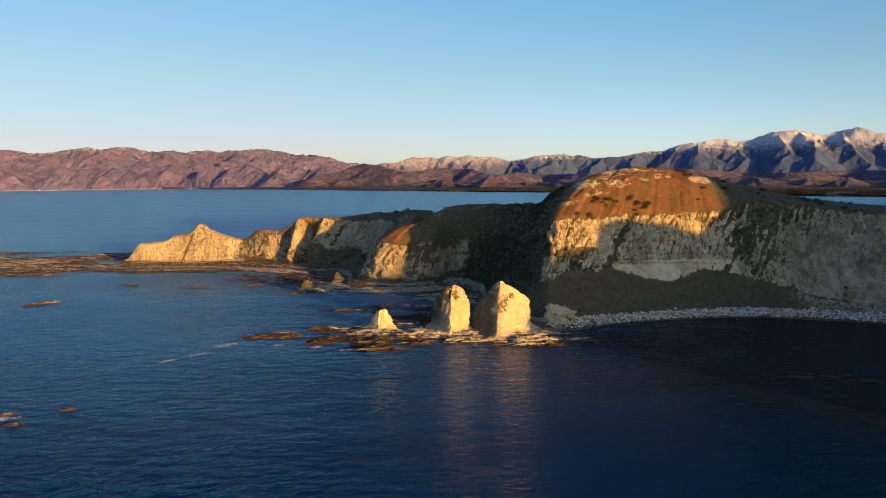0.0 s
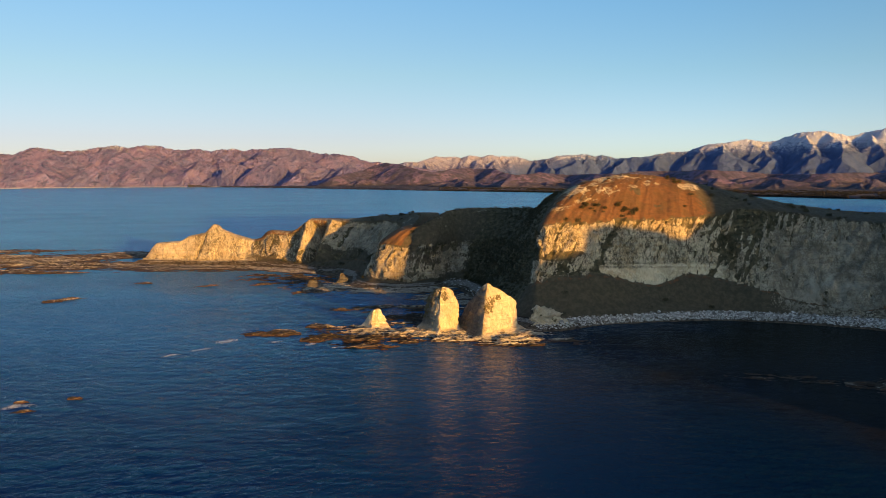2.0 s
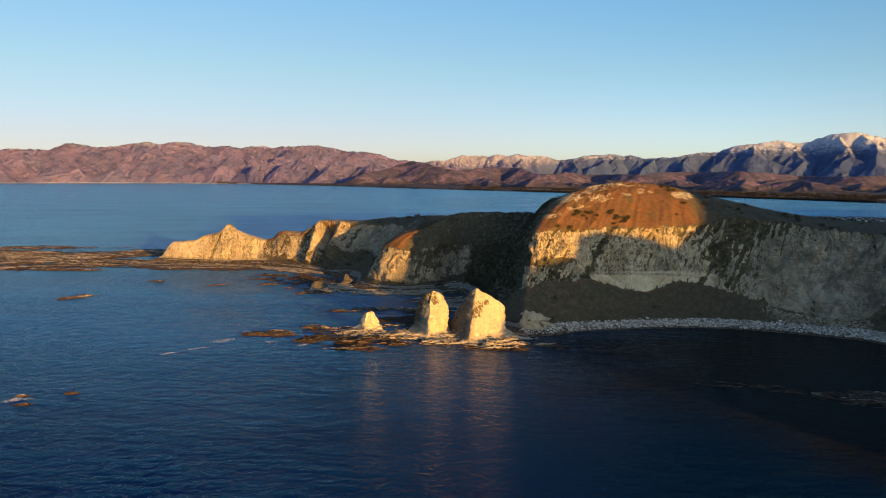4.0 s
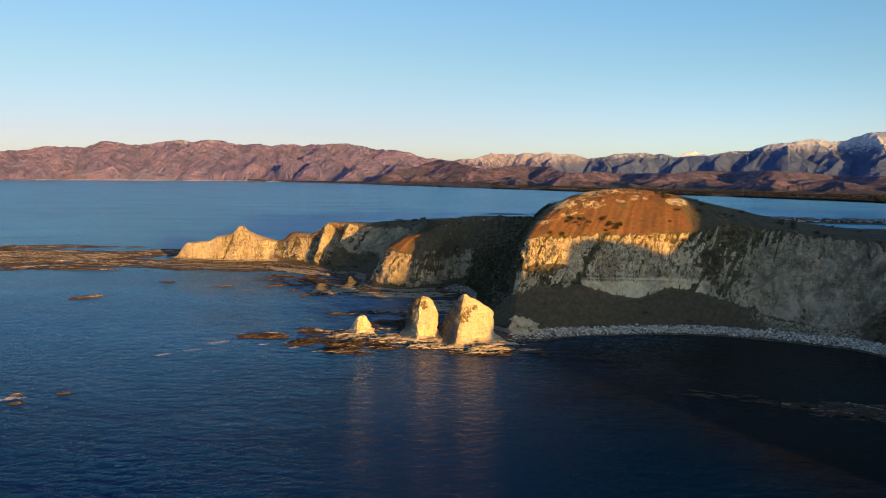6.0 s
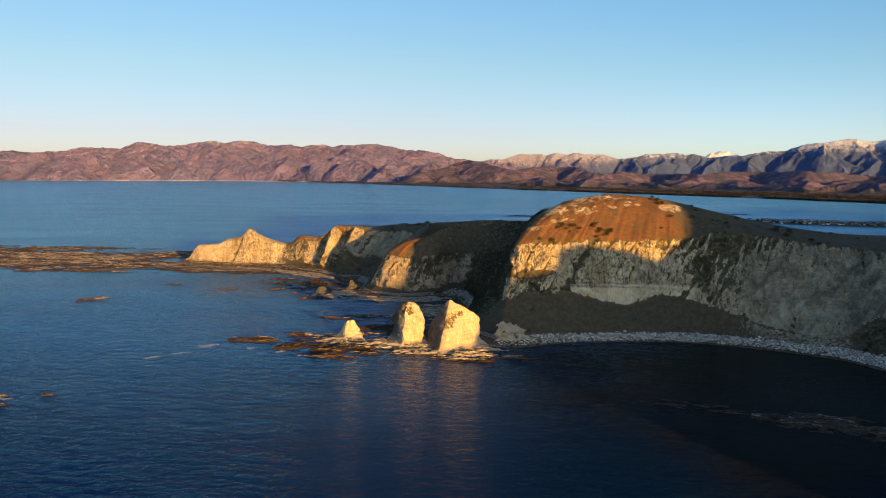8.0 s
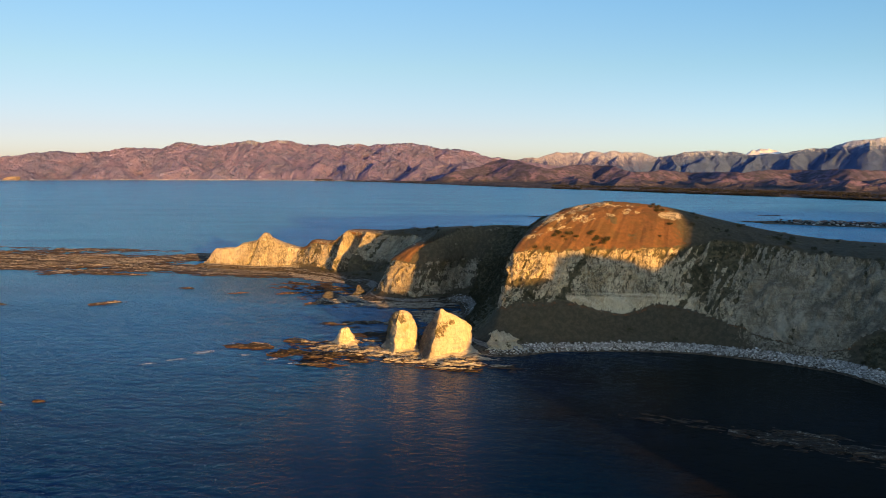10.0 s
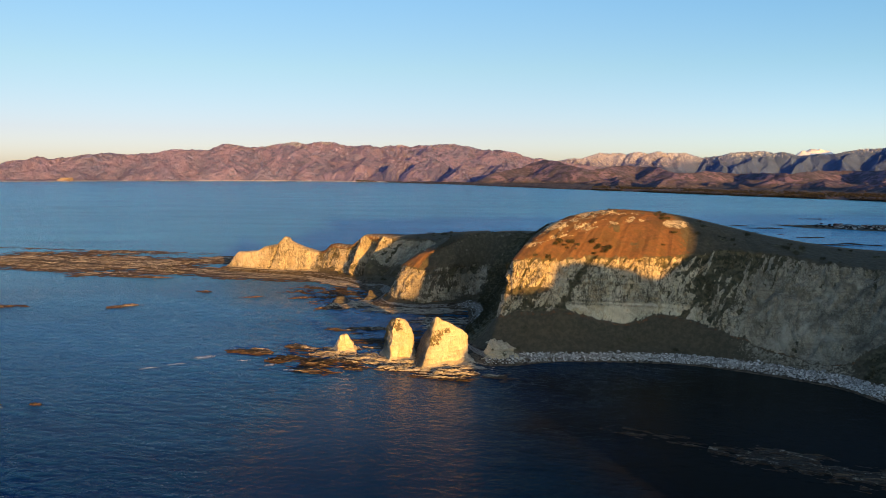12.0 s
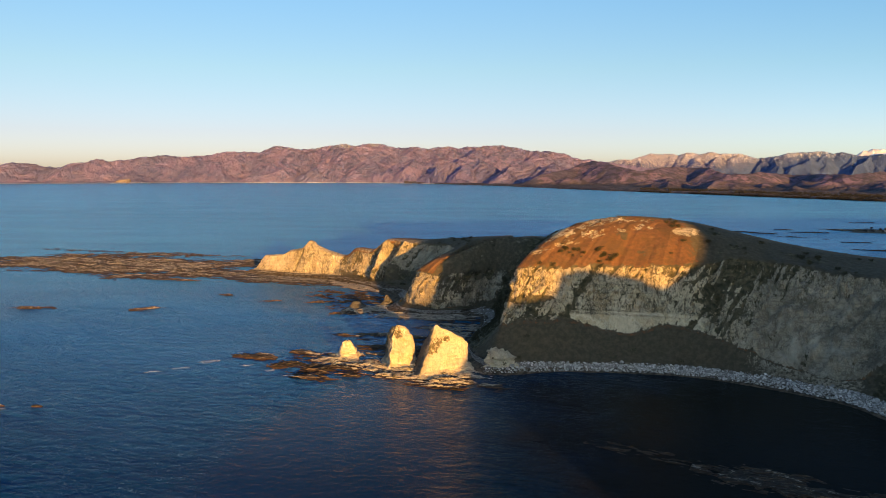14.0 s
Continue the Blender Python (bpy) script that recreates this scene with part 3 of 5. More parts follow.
def headland_grid():
    k = coast_columns(0.42)
    depth = np.interp(k, np.arange(len(DEPTH)), DEPTH)[:, None]
    lines = [spline(c, k) for c in (BEACH, SHELF, FOOT, BROW, CREST)]
    jag = np.arange(len(k)) * 0.42
    lines[3][:, 2] += (0.9 * fbm(jag / 9, 0, 0, 4, 201) + 0.5 * fbm(jag / 2.2, 0, 0, 3, 202)) * step(3, 6, k)
    lines[3][:, 1] += 1.3 * fbm(jag / 7, 0, 0, 4, 203) * step(3, 6, k)
    lines[2][:, 2] += (1.2 * fbm(jag / 8, 0, 0, 4, 204) + 0.6 * fbm(jag / 2.5, 0, 0, 3, 205)) * step(10, 12, k)
    outer = 1 - step(8.5, 9.5, k)
    sky_z = np.interp(lines[4][:, 0], *SKYLINE)
    drop = outer * (sky_z - lines[4][:, 2])
    lines[4][:, 2] += drop
    lines[3][:, 2] += drop * 0.9
    back = lines[4] + np.array(BACKWARD)[None] * depth - np.array([0, 0, 1.0])[None] * depth * 0.05
    sea_back = back + np.array([4, 16, 0])[None]
    sea_back[:, 2] = -1.5
    lines += [back, sea_back]
    rows, band = [], []
    for b, count in enumerate((9, 26, 58, 46, 14, 14)):
        for j in range(count):
            f = j / count
            g = f
            if b == 3:
                g = f ** 0.92
            p = lines[b] * (1 - g) + lines[b + 1] * g
            if b == 3:   # slopes round off towards the crest
                p[:, 2] += (lines[4] - lines[3])[:, 2] * 0.16 * math.sin(math.pi * f)
            if b == 1:   # talus sags
                p[:, 2] -= (lines[2] - lines[1])[:, 2] * 0.10 * math.sin(math.pi * f)
            rows.append(p)
            band.append(b + f)
    rows.append(lines[6])
    band.append(6.0)
    return k, np.stack(rows, 1), np.array(band)[None, :] + 0 * k[:, None]


def shape_headland():
    k, P, band = headland_grid()
    x, y, z = P[..., 0], P[..., 1], P[..., 2]
    du, dv = np.gradient(P, axis=0), np.gradient(P, axis=1)
    normal = np.cross(du, dv)
    normal /= np.linalg.norm(normal, axis=-1, keepdims=True) + 1e-9
    run = np.arange(len(k))[:, None] * 0.42 + 0 * z
    K = k[:, None] + 0 * z
    cliff = step(1.9, 2.08, band) * (1 - step(2.93, 3.06, band))
    slope = step(2.95, 3.1, band) * (1 - step(3.9, 4.3, band))
    talus = step(0.95, 1.1, band) * (1 - step(1.85, 2.0, band))
    beach = 1 - step(0.85, 1.12, band)
    warp = 1.6 * fbm(run / 9, z / 9, 0, 3, 5)
    flutes = fbm((run + 0.45 * z) / 5.2 + warp, z / 26, 0, 4, 11, 0.55, ridged=True)
    blocks = fbm(run / 2.4, z / 1.6, y / 40, 4, 21)
    beds = fbm(run / 30, (z + 0.03 * run) / 0.8, 0, 3, 31)
    lumps = fbm(x / 14, y / 14, z / 14, 4, 41)
    small = fbm(x / 2.5, y / 2.5, z / 2.5, 3, 51)
    off = cliff * ((1.9 - 0.8 * (1 - step(10.5, 12, K))) * -flutes + (0.5 - 0.3 * step(24.5, 25.5, K) - 0.32 * (1 - step(3.4, 4, K))) * blocks + 0.45 * beds) + (slope + talus) * (0.7 * lumps + 0.22 * small)
    off += beach * 0.25 * small
    off -= 2.6 * cliff * fbm(run / 13 + 0.3, z / 40, 0, 3, 15, 0.5, ridged=True) * step(4.5, 6, K) * (1 - step(10.5, 12, K))
    # a bright rib and the recess beside it under the plateau, and the groove beside the peak
    off += step(1.6, 2.1, band) * (1 - step(2.93, 3.06, band)) * (2.5 * np.exp(-((K - 6.95) / 0.16) ** 2) - 9.0 * np.exp(-((K - 7.45) / 0.2) ** 2) + 4.5 * np.exp(-((K - 8.0) / 0.22) ** 2))
    groove = np.exp(-((x + 91.5 + (18 - z) * 0.42 + 0.8 * lumps) / 0.8) ** 2) * (1 - step(3, 3.6, K))
    off -= 1.2 * groove * cliff
    off += cliff * step(24.6, 25.6, K) * (1.7 * fbm((run - 0.9 * z) / 4.5, (z + run) / 16, 0, 5, 16, 0.6, ridged=True) + 0.5 * fbm((run + 0.6 * z) / 1.6, z / 5, 0, 4, 18))
    tall = np.clip((z + 1) / 4, 0, 1)
    z0 = z
    # masks of what covers the ground
    main = step(19.6, 20.6, K)
    chalk = cliff * 1.0
    chalk -= cliff * step(0.1, 0.75, fbm(run / 7, z / 5, 3, 4, 61)) * (0.45 - 0.3 * step(24.5, 25.5, K) - 0.2 * (1 - step(11, 12, K)))
    chalk -= cliff * main * (1 - step(24.6, 25.2, K)) * step(0.55, 0.8, flutes) * 0.3
    cleft = 0 * z
    for x0, top, x1, z1, w in CLEFTS:
        f = np.clip((top - z) / (top - z1), 0, 1)
        d = np.abs(x - (x0 + (x1 - x0) * f) - 3.0 * fbm(z / 6, x / 9, 0, 4, 71)) + 1.1 * fbm(x / 1.6, z / 1.6, 0, 4, 72)
        w = w * (0.9 + 0.9 * fbm(x / 4, z / 4, 0, 3, 79))
        cleft = np.maximum(cleft, (1 - step(w * 0.2, w * 2.0, d)) * step(z1 - 3, z1, z) * (1 - step(top, top + 2, z)))
    slant = fbm((x - 0.62 * z) / 1.0 + 0.6 * fbm(x / 6, z / 6, 0, 3, 74), (z + 0.62 * x) / 8, 0, 5, 73, 0.62)
    spots = fbm(x / 2.2, z / 1.3, 0, 4, 75)
    busy = 0.42 + 0.62 * np.exp(-((x - 0.6 * z - 96) / 9.5) ** 2) + 0.62 * np.exp(-((x - 48) / 9) ** 2) * (1 - step(17, 26, z)) + 0.18 * step(22, 30, z)
    busy += 0.30 * step(104, 112, x) * step(23, 29, z + 3 * fbm(x / 5, 0, 0, 3, 85))
    busy -= 0.25 * step(124, 132, x) + 0.30 * (1 - step(15, 18, z)) * step(58, 64, x) * (1 - step(104, 110, x))
    streak = step(0.60, 1.05, slant + 0.45 * spots + busy * 0.95)
    cleft = np.maximum(cleft, streak)
    cleft *= main * cliff
    drip = fbm((run - 0.3 * z) / 1.9 + 0.8 * fbm(run / 5, z / 5, 0, 3, 76), z / 8, 0, 5, 77, 0.62)
    spotty = fbm(run / 2.4, z / 1.6, 0, 4, 78)
    cleft += (1 - main) * cliff * step(0.46, 0.82, drip + 0.55 * spotty + 0.30 * step(10, 16, z) * step(11, 12, K) + 0.12 + 0.14 * step(7.2, 7.7, K) * (1 - step(10.8, 11.4, K))) * step(3.0, 4.5, K)
    chalk -= cleft * 0.72 + 0.5 * groove * cliff
    off -= cleft * 0.7
    fringe = cliff * main * np.exp(-((z - 20 - 0.9 * lumps) / 1.1) ** 2) * (1 - step(54, 61, x))
    chalk -= fringe * 0.8
    # bare outcrops under the hill's brow
    brow = np.interp(x, [52, 62, 70, 78, 90, 100], [34, 37, 39.5, 41, 42, 43])
    high = slope * main * step(brow - 2.2, brow + 0.4, z + 1.8 * lumps) * (1 - step(88, 96, x))
    off += high * 0.5 * blocks
    chalk += high * step(-0.06, 0.34, 0.6 * fbm(x / 5, y / 5, z / 2.0, 4, 81) + 0.65 * fbm(x / 1.7, y / 1.7, z / 0.9, 5, 82, 0.62) + 0.24 * (1 - step(72, 84, x))) * 0.66
    chalk += slope * main * (1 - step(3.2, 6.5, np.hypot(x - 100.5, (z - 41.3) * 3.2))) * 0.7
    # pale slides on the tall face past the hill, and the broken ground of the low ridge
    chalk += talus * step(24.7, 25.6, K) * (1 - step(27.0, 27.6, K)) * 0.55
    chalk += talus * (1 - step(3.2, 5.0, K)) * 0.9
    chalk += slope * (1 - step(3.3, 4.2, K))
    gully = (1 - 0.75 * step(2.9, 3.25, band) * (1 - step(18.0, 19.0, K))) * step(16.2, 17.0, K) * (1 - step(20.0, 20.7, K))
    chalk -= gully * (1 - beach) * 1.2
    mid = step(6.9, 7.6, K) * (1 - step(10.5, 11.5, K))
    chalk -= mid * cliff * (1 - step(9, 13, z + 3 * fbm(run / 8, 0, 0, 3, 91))) * 0.7
    chalk += slope * step(4.2, 5, K) * (1 - step(8.2, 9.2, K)) * 0.55
    chalk -= step(3.2, 3.8, K) * (1 - step(6.0, 6.8, K)) * cliff * (0.34 + 0.5 * fbm(run / 4, z / 3, 0, 4, 95))
    chalk -= step(11.2, 11.6, K) * (1 - step(13.0, 13.5, K)) * cliff * np.clip(0.02 + 0.45 * fbm((run - 0.4 * z) / 2.6, z / 7, 0, 4, 94), 0, 1)
    chalk -= cliff * step(13.4, 13.9, K) * (1 - step(16.6, 17.2, K)) * np.clip(0.18 + 0.5 * fbm(run / 5, z / 4, 0, 4, 98), 0, 0.6)
    chalk += slope * step(10.2, 10.8, K) * (1 - step(13.2, 13.8, K)) * step(0.0, 0.5, fbm(x / 9, y / 9, z / 0.9, 4, 96)) * 0.6
    chalk += slope * step(14.4, 15, K) * (1 - step(16.6, 17.2, K)) * step(0.1, 0.5, fbm(x / 4, y / 4, z / 2, 4, 97)) * 0.6
    chalk -= cliff * (0.14 - 0.09 * (1 - step(10.5, 11.5, K))) * step(4, 5, K) * (1 - main)
    green = 0.15 + 0 * z
    green += talus * 0.38 + gully * 0.9 * (1 - beach) + cleft * 0.7 + cliff * 0.5
    green += slope * (0.36 + 0.14 * step(11.5, 12.5, K)) * step(7.5, 8.5, K) * (1 - main) * (1 - step(11.5, 12.0, K) * (1 - step(13.4, 14.0, K + 0.5 * lumps)))
    green += talus * step(27.2, 27.9, K) * 0.4
    # slope cover darkened past the cast shade's edge, so shade is painted here too
    green += slope * main * step(96, 108, x) * 0.42
    green += step(3.85, 4.1, band) * 0.22 * step(7, 8, K)
    chalk += step(3.85, 4.1, band) * (1 - step(4, 5, K))
    green += slope * main * step(0.35, 0.6, fbm(x / 5, y / 5, z / 5, 3, 99)) * 0.3
    P = P + normal * (off * tall)[..., None]
    # wear on the tall face; on plateau and spur raised to paint their shade
    worn_shade = np.clip((0.22 + 0.1 * step(4, 5, K) + 0.4 * step(7.9, 8.4, K) - 0.5 * step(11.4, 11.8, K) + 0.6 * step(13.2, 13.8, K)) * (1 - step(16.4, 17, K)) + step(24.9, 25.6, K) * (1 - 0.25 * step(20, 29, z + 3 * lumps)), 0, 1)
    fresh = main * (1 - step(15.4, 16.8, z + 1.6 * beds + 0.6 * lumps)) * step(60, 63, x) * (1 - step(102, 107, x)) + 0.35 * (1 - step(3.4, 4.2, K))
    return k, P, {"worn_shade": worn_shade, "fresh": fresh, "chalk": np.clip(chalk, 0, 1), "green": np.clip(green, 0, 1), "beach": np.clip(0.30 * beach + 0.7 * beach * step(0.95, 1.6, z0 + 0.3 * small) * np.where(K < 16.2, np.clip(0.30 + 0.12 * step(8, 10, K) + 0.9 * fbm(run / 8, z / 0.35, 0, 5, 93, 0.6), 0, 1), 1) * (1 - 0.45 * step(17.5, 18.4, K) * (1 - step(20.3, 21.0, K))), 0, 1)}


COAST_K, COAST_P, COAST_A = shape_headland()


def headland_piece(name, k0, k1, label, category):
    a = int(np.searchsorted(COAST_K, k0))
    b = int(np.searchsorted(COAST_K, k1)) + 1
    ob = new(name, grid_mesh(name, COAST_P[a:b], [GROUND], {key: v[a:b] for key, v in COAST_A.items()}))
    return tagged(ob, label, category, kind="structure")


headland_piece("ground_tip", 0, 4, "pale pyramid-shaped limestone point at the headland's tip", "headland")
headland_piece("ground_plateau", 4, 11.5, "flat-topped headland with ribbed pale cliffs", "headland")
headland_piece("ground_spur", 11.5, 17, "limestone spur with a tawny grass cap", "headland")
headland_piece("ground_hill", 17, 30, "tall grassy hill with a white limestone cliff above dark scrub", "hill")


# ---------- the higher headland behind the camera, whose shade falls on the hill ----------
# x along the hill's cliff, and the height up to which the shade reaches there
SHADE = ([14, 17.5, 20.5, 24, 28, 32, 34.5, 36, 37.2, 38.5, 41, 44, 52, 57, 60, 66, 72, 78, 84, 88, 92, 96, 99, 104, 109, 112.5, 115.5, 122, 150, 330, 480, 900, 1300],
         [-20, 0, 3, 7, 12, 13, 13, 13, 13.5, 16, 20, 20, 21, 23, 29, 31, 30.5, 29.5, 28.5, 26, 25.5, 28.5, 30.5, 34, 38, 42, 50, 60, 66, 72, 76, 86, 60])
ACROSS = Vector((-SUN_WAY.y, SUN_WAY.x, 0)) * -1


def shading_headland():
    cliff_w = -100.0
    xs, hs = np.concatenate([np.linspace(14, 330, 200), np.linspace(336, 1300, 60)]), np.linspace(-40, 40, 22)
    q = xs * ACROSS.x + 241 * ACROSS.y
    w = xs * SUN_WAY.x + 241 * SUN_WAY.y
    top = np.interp(xs, *SHADE) + (w - cliff_w - 12) * math.tan(radians(SUN_UP))
    top[xs < 15] = -2
    Q, W = np.meshgrid(q, hs, indexing="ij")
    x = Q * ACROSS.x + (W + cliff_w) * SUN_WAY.x
    y = Q * ACROSS.y + (W + cliff_w) * SUN_WAY.y
    z = np.exp(-(W / 26.0) ** 6) * top[:, None] + 0.5 * fbm(x / 8, y / 8, 0, 4, 3) - 1.0
    zero = 0 * z
    me = grid_mesh("ground_south", np.stack([x, y, z], -1), [GROUND], {"chalk": zero + 0.3, "green": zero + 0.5, "beach": zero})
    return tagged(new("ground_south", me), "high grassy headland across the cove", "headland", kind="structure")


shading_headland()


# ---------- far land ----------
def polar(phi, r):
    return 20 + r * np.sin(np.radians(phi)), r * np.cos(np.radians(phi))


SHORE = ([-60, -45, -30, -21, -14, -10, -6, -1, 3.3, 7.4, 11.5, 15.4, 19, 25, 34, 55],
         [4300, 4300, 4250, 4200, 4050, 3800, 3350, 2800, 2470, 2270, 2090, 1950, 1850, 1700, 1500, 1300])
# skylines: bearing, and height at the ridge
RANGE = ([-60, -48, -39.5, -38.7, -37.9, -36.9, -36.1, -35.4, -34.5, -33.7, -32.7, -31.5, -29.6, -28.6, -26.5, -25.3, -24.5, -22.7, -22.1, -21.6, -20.5, -19.9, -19.2,
          -17.6, -16.5, -15.7, -14.6, -13.9, -12.7, -11.1, -10.4, -9.7, -8.6, -7.8, -7.2, -4.8, -3.6, -2.7, -1.0, 0, 0.8, 2.1, 5, 9, 14],
         [80, 86, 94, 108, 103, 89, 83, 101, 110, 130, 118, 130, 153, 146, 152, 174, 177, 173, 189, 211, 206, 190, 192,
          218, 225, 215, 232, 226, 202, 212, 195, 204, 212, 200, 209, 219, 205, 187, 180, 163, 142, 128, 92, 60, 40])
FRONT = ([-1.5, 0.5, 1.4, 2.4, 3.3, 4.7, 5.5, 6.7, 7.9, 10.2, 11.3, 12.1, 13.9, 15.7, 17.4, 19.1, 21.3, 24, 26, 28.4, 31, 34, 38, 45, 56],
         [50, 71, 97, 109, 101, 71, 63, 76, 83, 78, 58, 50, 59, 47, 52, 50, 63, 60, 66, 54, 42, 48, 50, 54, 54])
ALPS_TOP = ([-4, 0, 3.1, 4.0, 4.8, 5.3, 6.3, 6.9, 7.6, 8.1, 8.7, 9.4, 10.6, 11, 12.3, 13.3, 14.8, 15.2, 16.7, 17.4, 18.1, 18.6, 19.6, 21.8, 22.4, 23.2,
             24.6, 25.5, 27.3, 28.4, 29.5, 30, 31.2, 31.7, 33.3, 34.7, 35.4, 36.9, 38.2, 40.5, 43, 47, 56],
            [60, 104, 125, 138, 134, 148, 172, 166, 174, 160, 177, 164, 180, 166, 168, 140, 152, 169, 171, 179, 162, 174, 149, 157, 170, 182,
             187, 219, 234, 253, 234, 235, 261, 278, 289, 256, 264, 295, 255, 275, 262, 285, 250])


def spur(rnd, p, way, top, drop, stride, bend, out, branch=0):
    """A crest line that winds downhill from p; lesser spurs leave it on both sides."""
    x, y, z, a = p[0], p[1], top, way
    turn, side = 0.0, 1 if rnd.rand() < 0.5 else -1
    since = 0
    while z > 3:
        turn = 0.6 * turn + rnd.normal() * bend
        a = way + (a - way) * 0.8 + turn
        nx, ny = x + stride * math.sin(a), y + stride * math.cos(a)
        nz = z - stride * drop * (0.45 + 0.75 * rnd.rand() + 0.5 * (1 - z / top))
        out.append((x, y, z, nx, ny, nz))
        since += stride
        if branch and since > (70 if branch > 1 else 42) * (0.7 + 0.6 * rnd.rand()) and z > 14:
            spur(rnd, (nx, ny), a + side * (0.75 + 0.45 * rnd.rand()), nz * 0.98, drop * (1.5 if branch > 1 else 1.4), stride * 0.7, bend * 1.2, out, branch - 1)
            side, since = -side, 0
        x, y, z = nx, ny, nz


def crest_height(PH, R, x, y, crests, slope, seed):
    """Height of land made of crest lines and the even slopes that fall from them."""
    wx = x + 22 * fbm(x / 90, y / 90, 0, 4, seed)
    wy = y + 22 * fbm(x / 90, y / 90, 7, 4, seed + 1)
    z = np.full(x.shape, -30.0)
    ph = PH[:, 0]
    for x0, y0, z0, x1, y1, z1 in crests:
        p0, p1 = math.degrees(math.atan2(x0 - 20, y0)), math.degrees(math.atan2(x1 - 20, y1))
        reach = math.degrees((max(z0, z1) / slope + 45) / math.hypot(x0, y0))
        i, j = np.searchsorted(ph, (min(p0, p1) - reach, max(p0, p1) + reach))
        if j <= i:
            continue
        X, Y = wx[i:j], wy[i:j]
        dx, dy = x1 - x0, y1 - y0
        f = np.clip(((X - x0) * dx + (Y - y0) * dy) / (dx * dx + dy * dy), 0, 1)
        d = np.hypot(X - x0 - f * dx, Y - y0 - f * dy)
        z[i:j] = np.maximum(z[i:j], z0 + (z1 - z0) * f - slope * d * (1 + 0.0012 * d))
    return z


def far_land(name, phi, r_in, r_out, count, height, mat, label, category):
    f = np.linspace(0, 1, count)
    PH = phi[:, None] + 0 * f[None]
    R = r_in[:, None] * (1 - f[None]) + r_out[:, None] * f[None]
    x, y = polar(PH, R)
    z = height(PH, R, f[None] + 0 * PH, x, y)
    me = grid_mesh(name, np.stack([x, y, z], -1), [mat])
    return tagged(new(name, me), label, category, kind="structure")


def crest_lines(rnd, skyline, radius, every, way, spread, drop, bend, lo, hi):
    """The main ridge along a skyline, with spurs that run down from it to the sea."""
    phs = np.arange(lo, hi, 0.12)
    tops, rs = np.interp(phs, *skyline), radius(phs)
    xs, ys = polar(phs, rs)
    lines = [(xs[i], ys[i], tops[i], xs[i + 1], ys[i + 1], tops[i + 1]) for i in range(len(phs) - 1)]
    run = 0
    for i in range(1, len(phs)):
        run += math.hypot(xs[i] - xs[i - 1], ys[i] - ys[i - 1])
        if run > every * (0.7 + 0.6 * rnd.rand()):
            run = 0
            spur(rnd, (xs[i], ys[i]), radians(way) + rnd.normal() * spread, tops[i] * 0.985, drop, 26, bend, lines, 2)
    return lines


def range_height(ph, r, f, x, y):
    rnd = np.random.RandomState(71)
    lines = crest_lines(rnd, RANGE, lambda p: 4640 + 25 * np.sin(p * 1.3), 150, 218, 0.25, 0.36, 0.16, -58, 13)
    # lower hills stand in front of the main ridge, by the shore
    for p, away, top in ((-31.5, 150, 62), (-26, 190, 96), (-21.5, 170, 120), (-18, 150, 112), (-14.5, 210, 128), (-11, 260, 138), (-8.5, 230, 110), (-6, 420, 120), (-3, 620, 116), (-0.5, 800, 104)):
        q = polar(p, np.interp(p, *SHORE) + away)
        for way in (150, 205, 250, 300, 20, 75):
            spur(rnd, q, radians(way) + rnd.normal() * 0.3, top * 0.99, 0.45, 24, 0.16, lines, 2)
    z = crest_height(ph, r, x, y, lines, 0.62, 61)
    shore_side = step(0.0, 0.10, f)
    return -4 + shore_side * np.maximum(z + 4 + (4 + 5 * step(40, 150, z)) * fbm(x / 42, y / 42, 0, 6, 14, 0.65, ridged=True), 7 + 5 * f + 3 * fbm(x / 60, y / 60, 0, 3, 15))


def plain_height(ph, r, f, x, y):
    rnd = np.random.RandomState(72)
    lines = crest_lines(rnd, FRONT, lambda p: 3420 + 130 * np.sin(p * 0.9), 120, 205, 0.5, 0.42, 0.2, -1.5, 52)
    for i in range(46):
        p = rnd.uniform(0, 50)
        q = polar(p, np.interp(p, *SHORE) + rnd.uniform(420, 1100))
        top = rnd.uniform(16, 38)
        for way in (80, 150, 215, 280, 350):
            spur(rnd, q, radians(way) + rnd.normal() * 0.4, top, 0.22, 22, 0.2, lines, 1)
    z = crest_height(ph, r, x, y, lines, 0.42, 63)
    flat = -2 + 7 * step(0, 0.03, f) + 6 * f + 2.5 * fbm(x / 30, y / 30, 0, 3, 8)
    return np.maximum(flat, z * step(0.02, 0.14, f) + 4 * fbm(x / 40, y / 40, 0, 5, 9, 0.6))


def alps_height(ph, r, f, x, y):
    rnd = np.random.RandomState(73)
    lines = crest_lines(rnd, ALPS_TOP, lambda p: 4850 + 30 * np.sin(p * 1.1), 120, 200, 0.35, 0.42, 0.16, -4, 55)
    z = crest_height(ph, r, x, y, lines, 0.74, 65)
    return np.maximum(z + 6 * fbm(x / 34, y / 34, 0, 5, 18, 0.65) * step(60, 130, z), 20 * f)


def far_peak(ph, r, f, x, y):
    top = np.interp(ph, [19, 19.7, 20.2, 20.8, 21.5, 22.2], [140, 182, 193, 198, 172, 140])
    return top * np.sin(np.pi * (0.12 + 0.76 * f)) + 9 * fbm(x / 30, y / 30, 0, 5, 28, 0.6)


ph = np.linspace(-12, 56, 900)
shore = np.interp(ph, *SHORE)
far_land("ground_plain", ph, shore, 0 * ph + 3900, 150, plain_height, PLAIN, "dark wooded coastal plain with low tawny foothills", "plain")
ph = np.linspace(-56, 14, 1250)
shore = np.interp(ph, *SHORE)
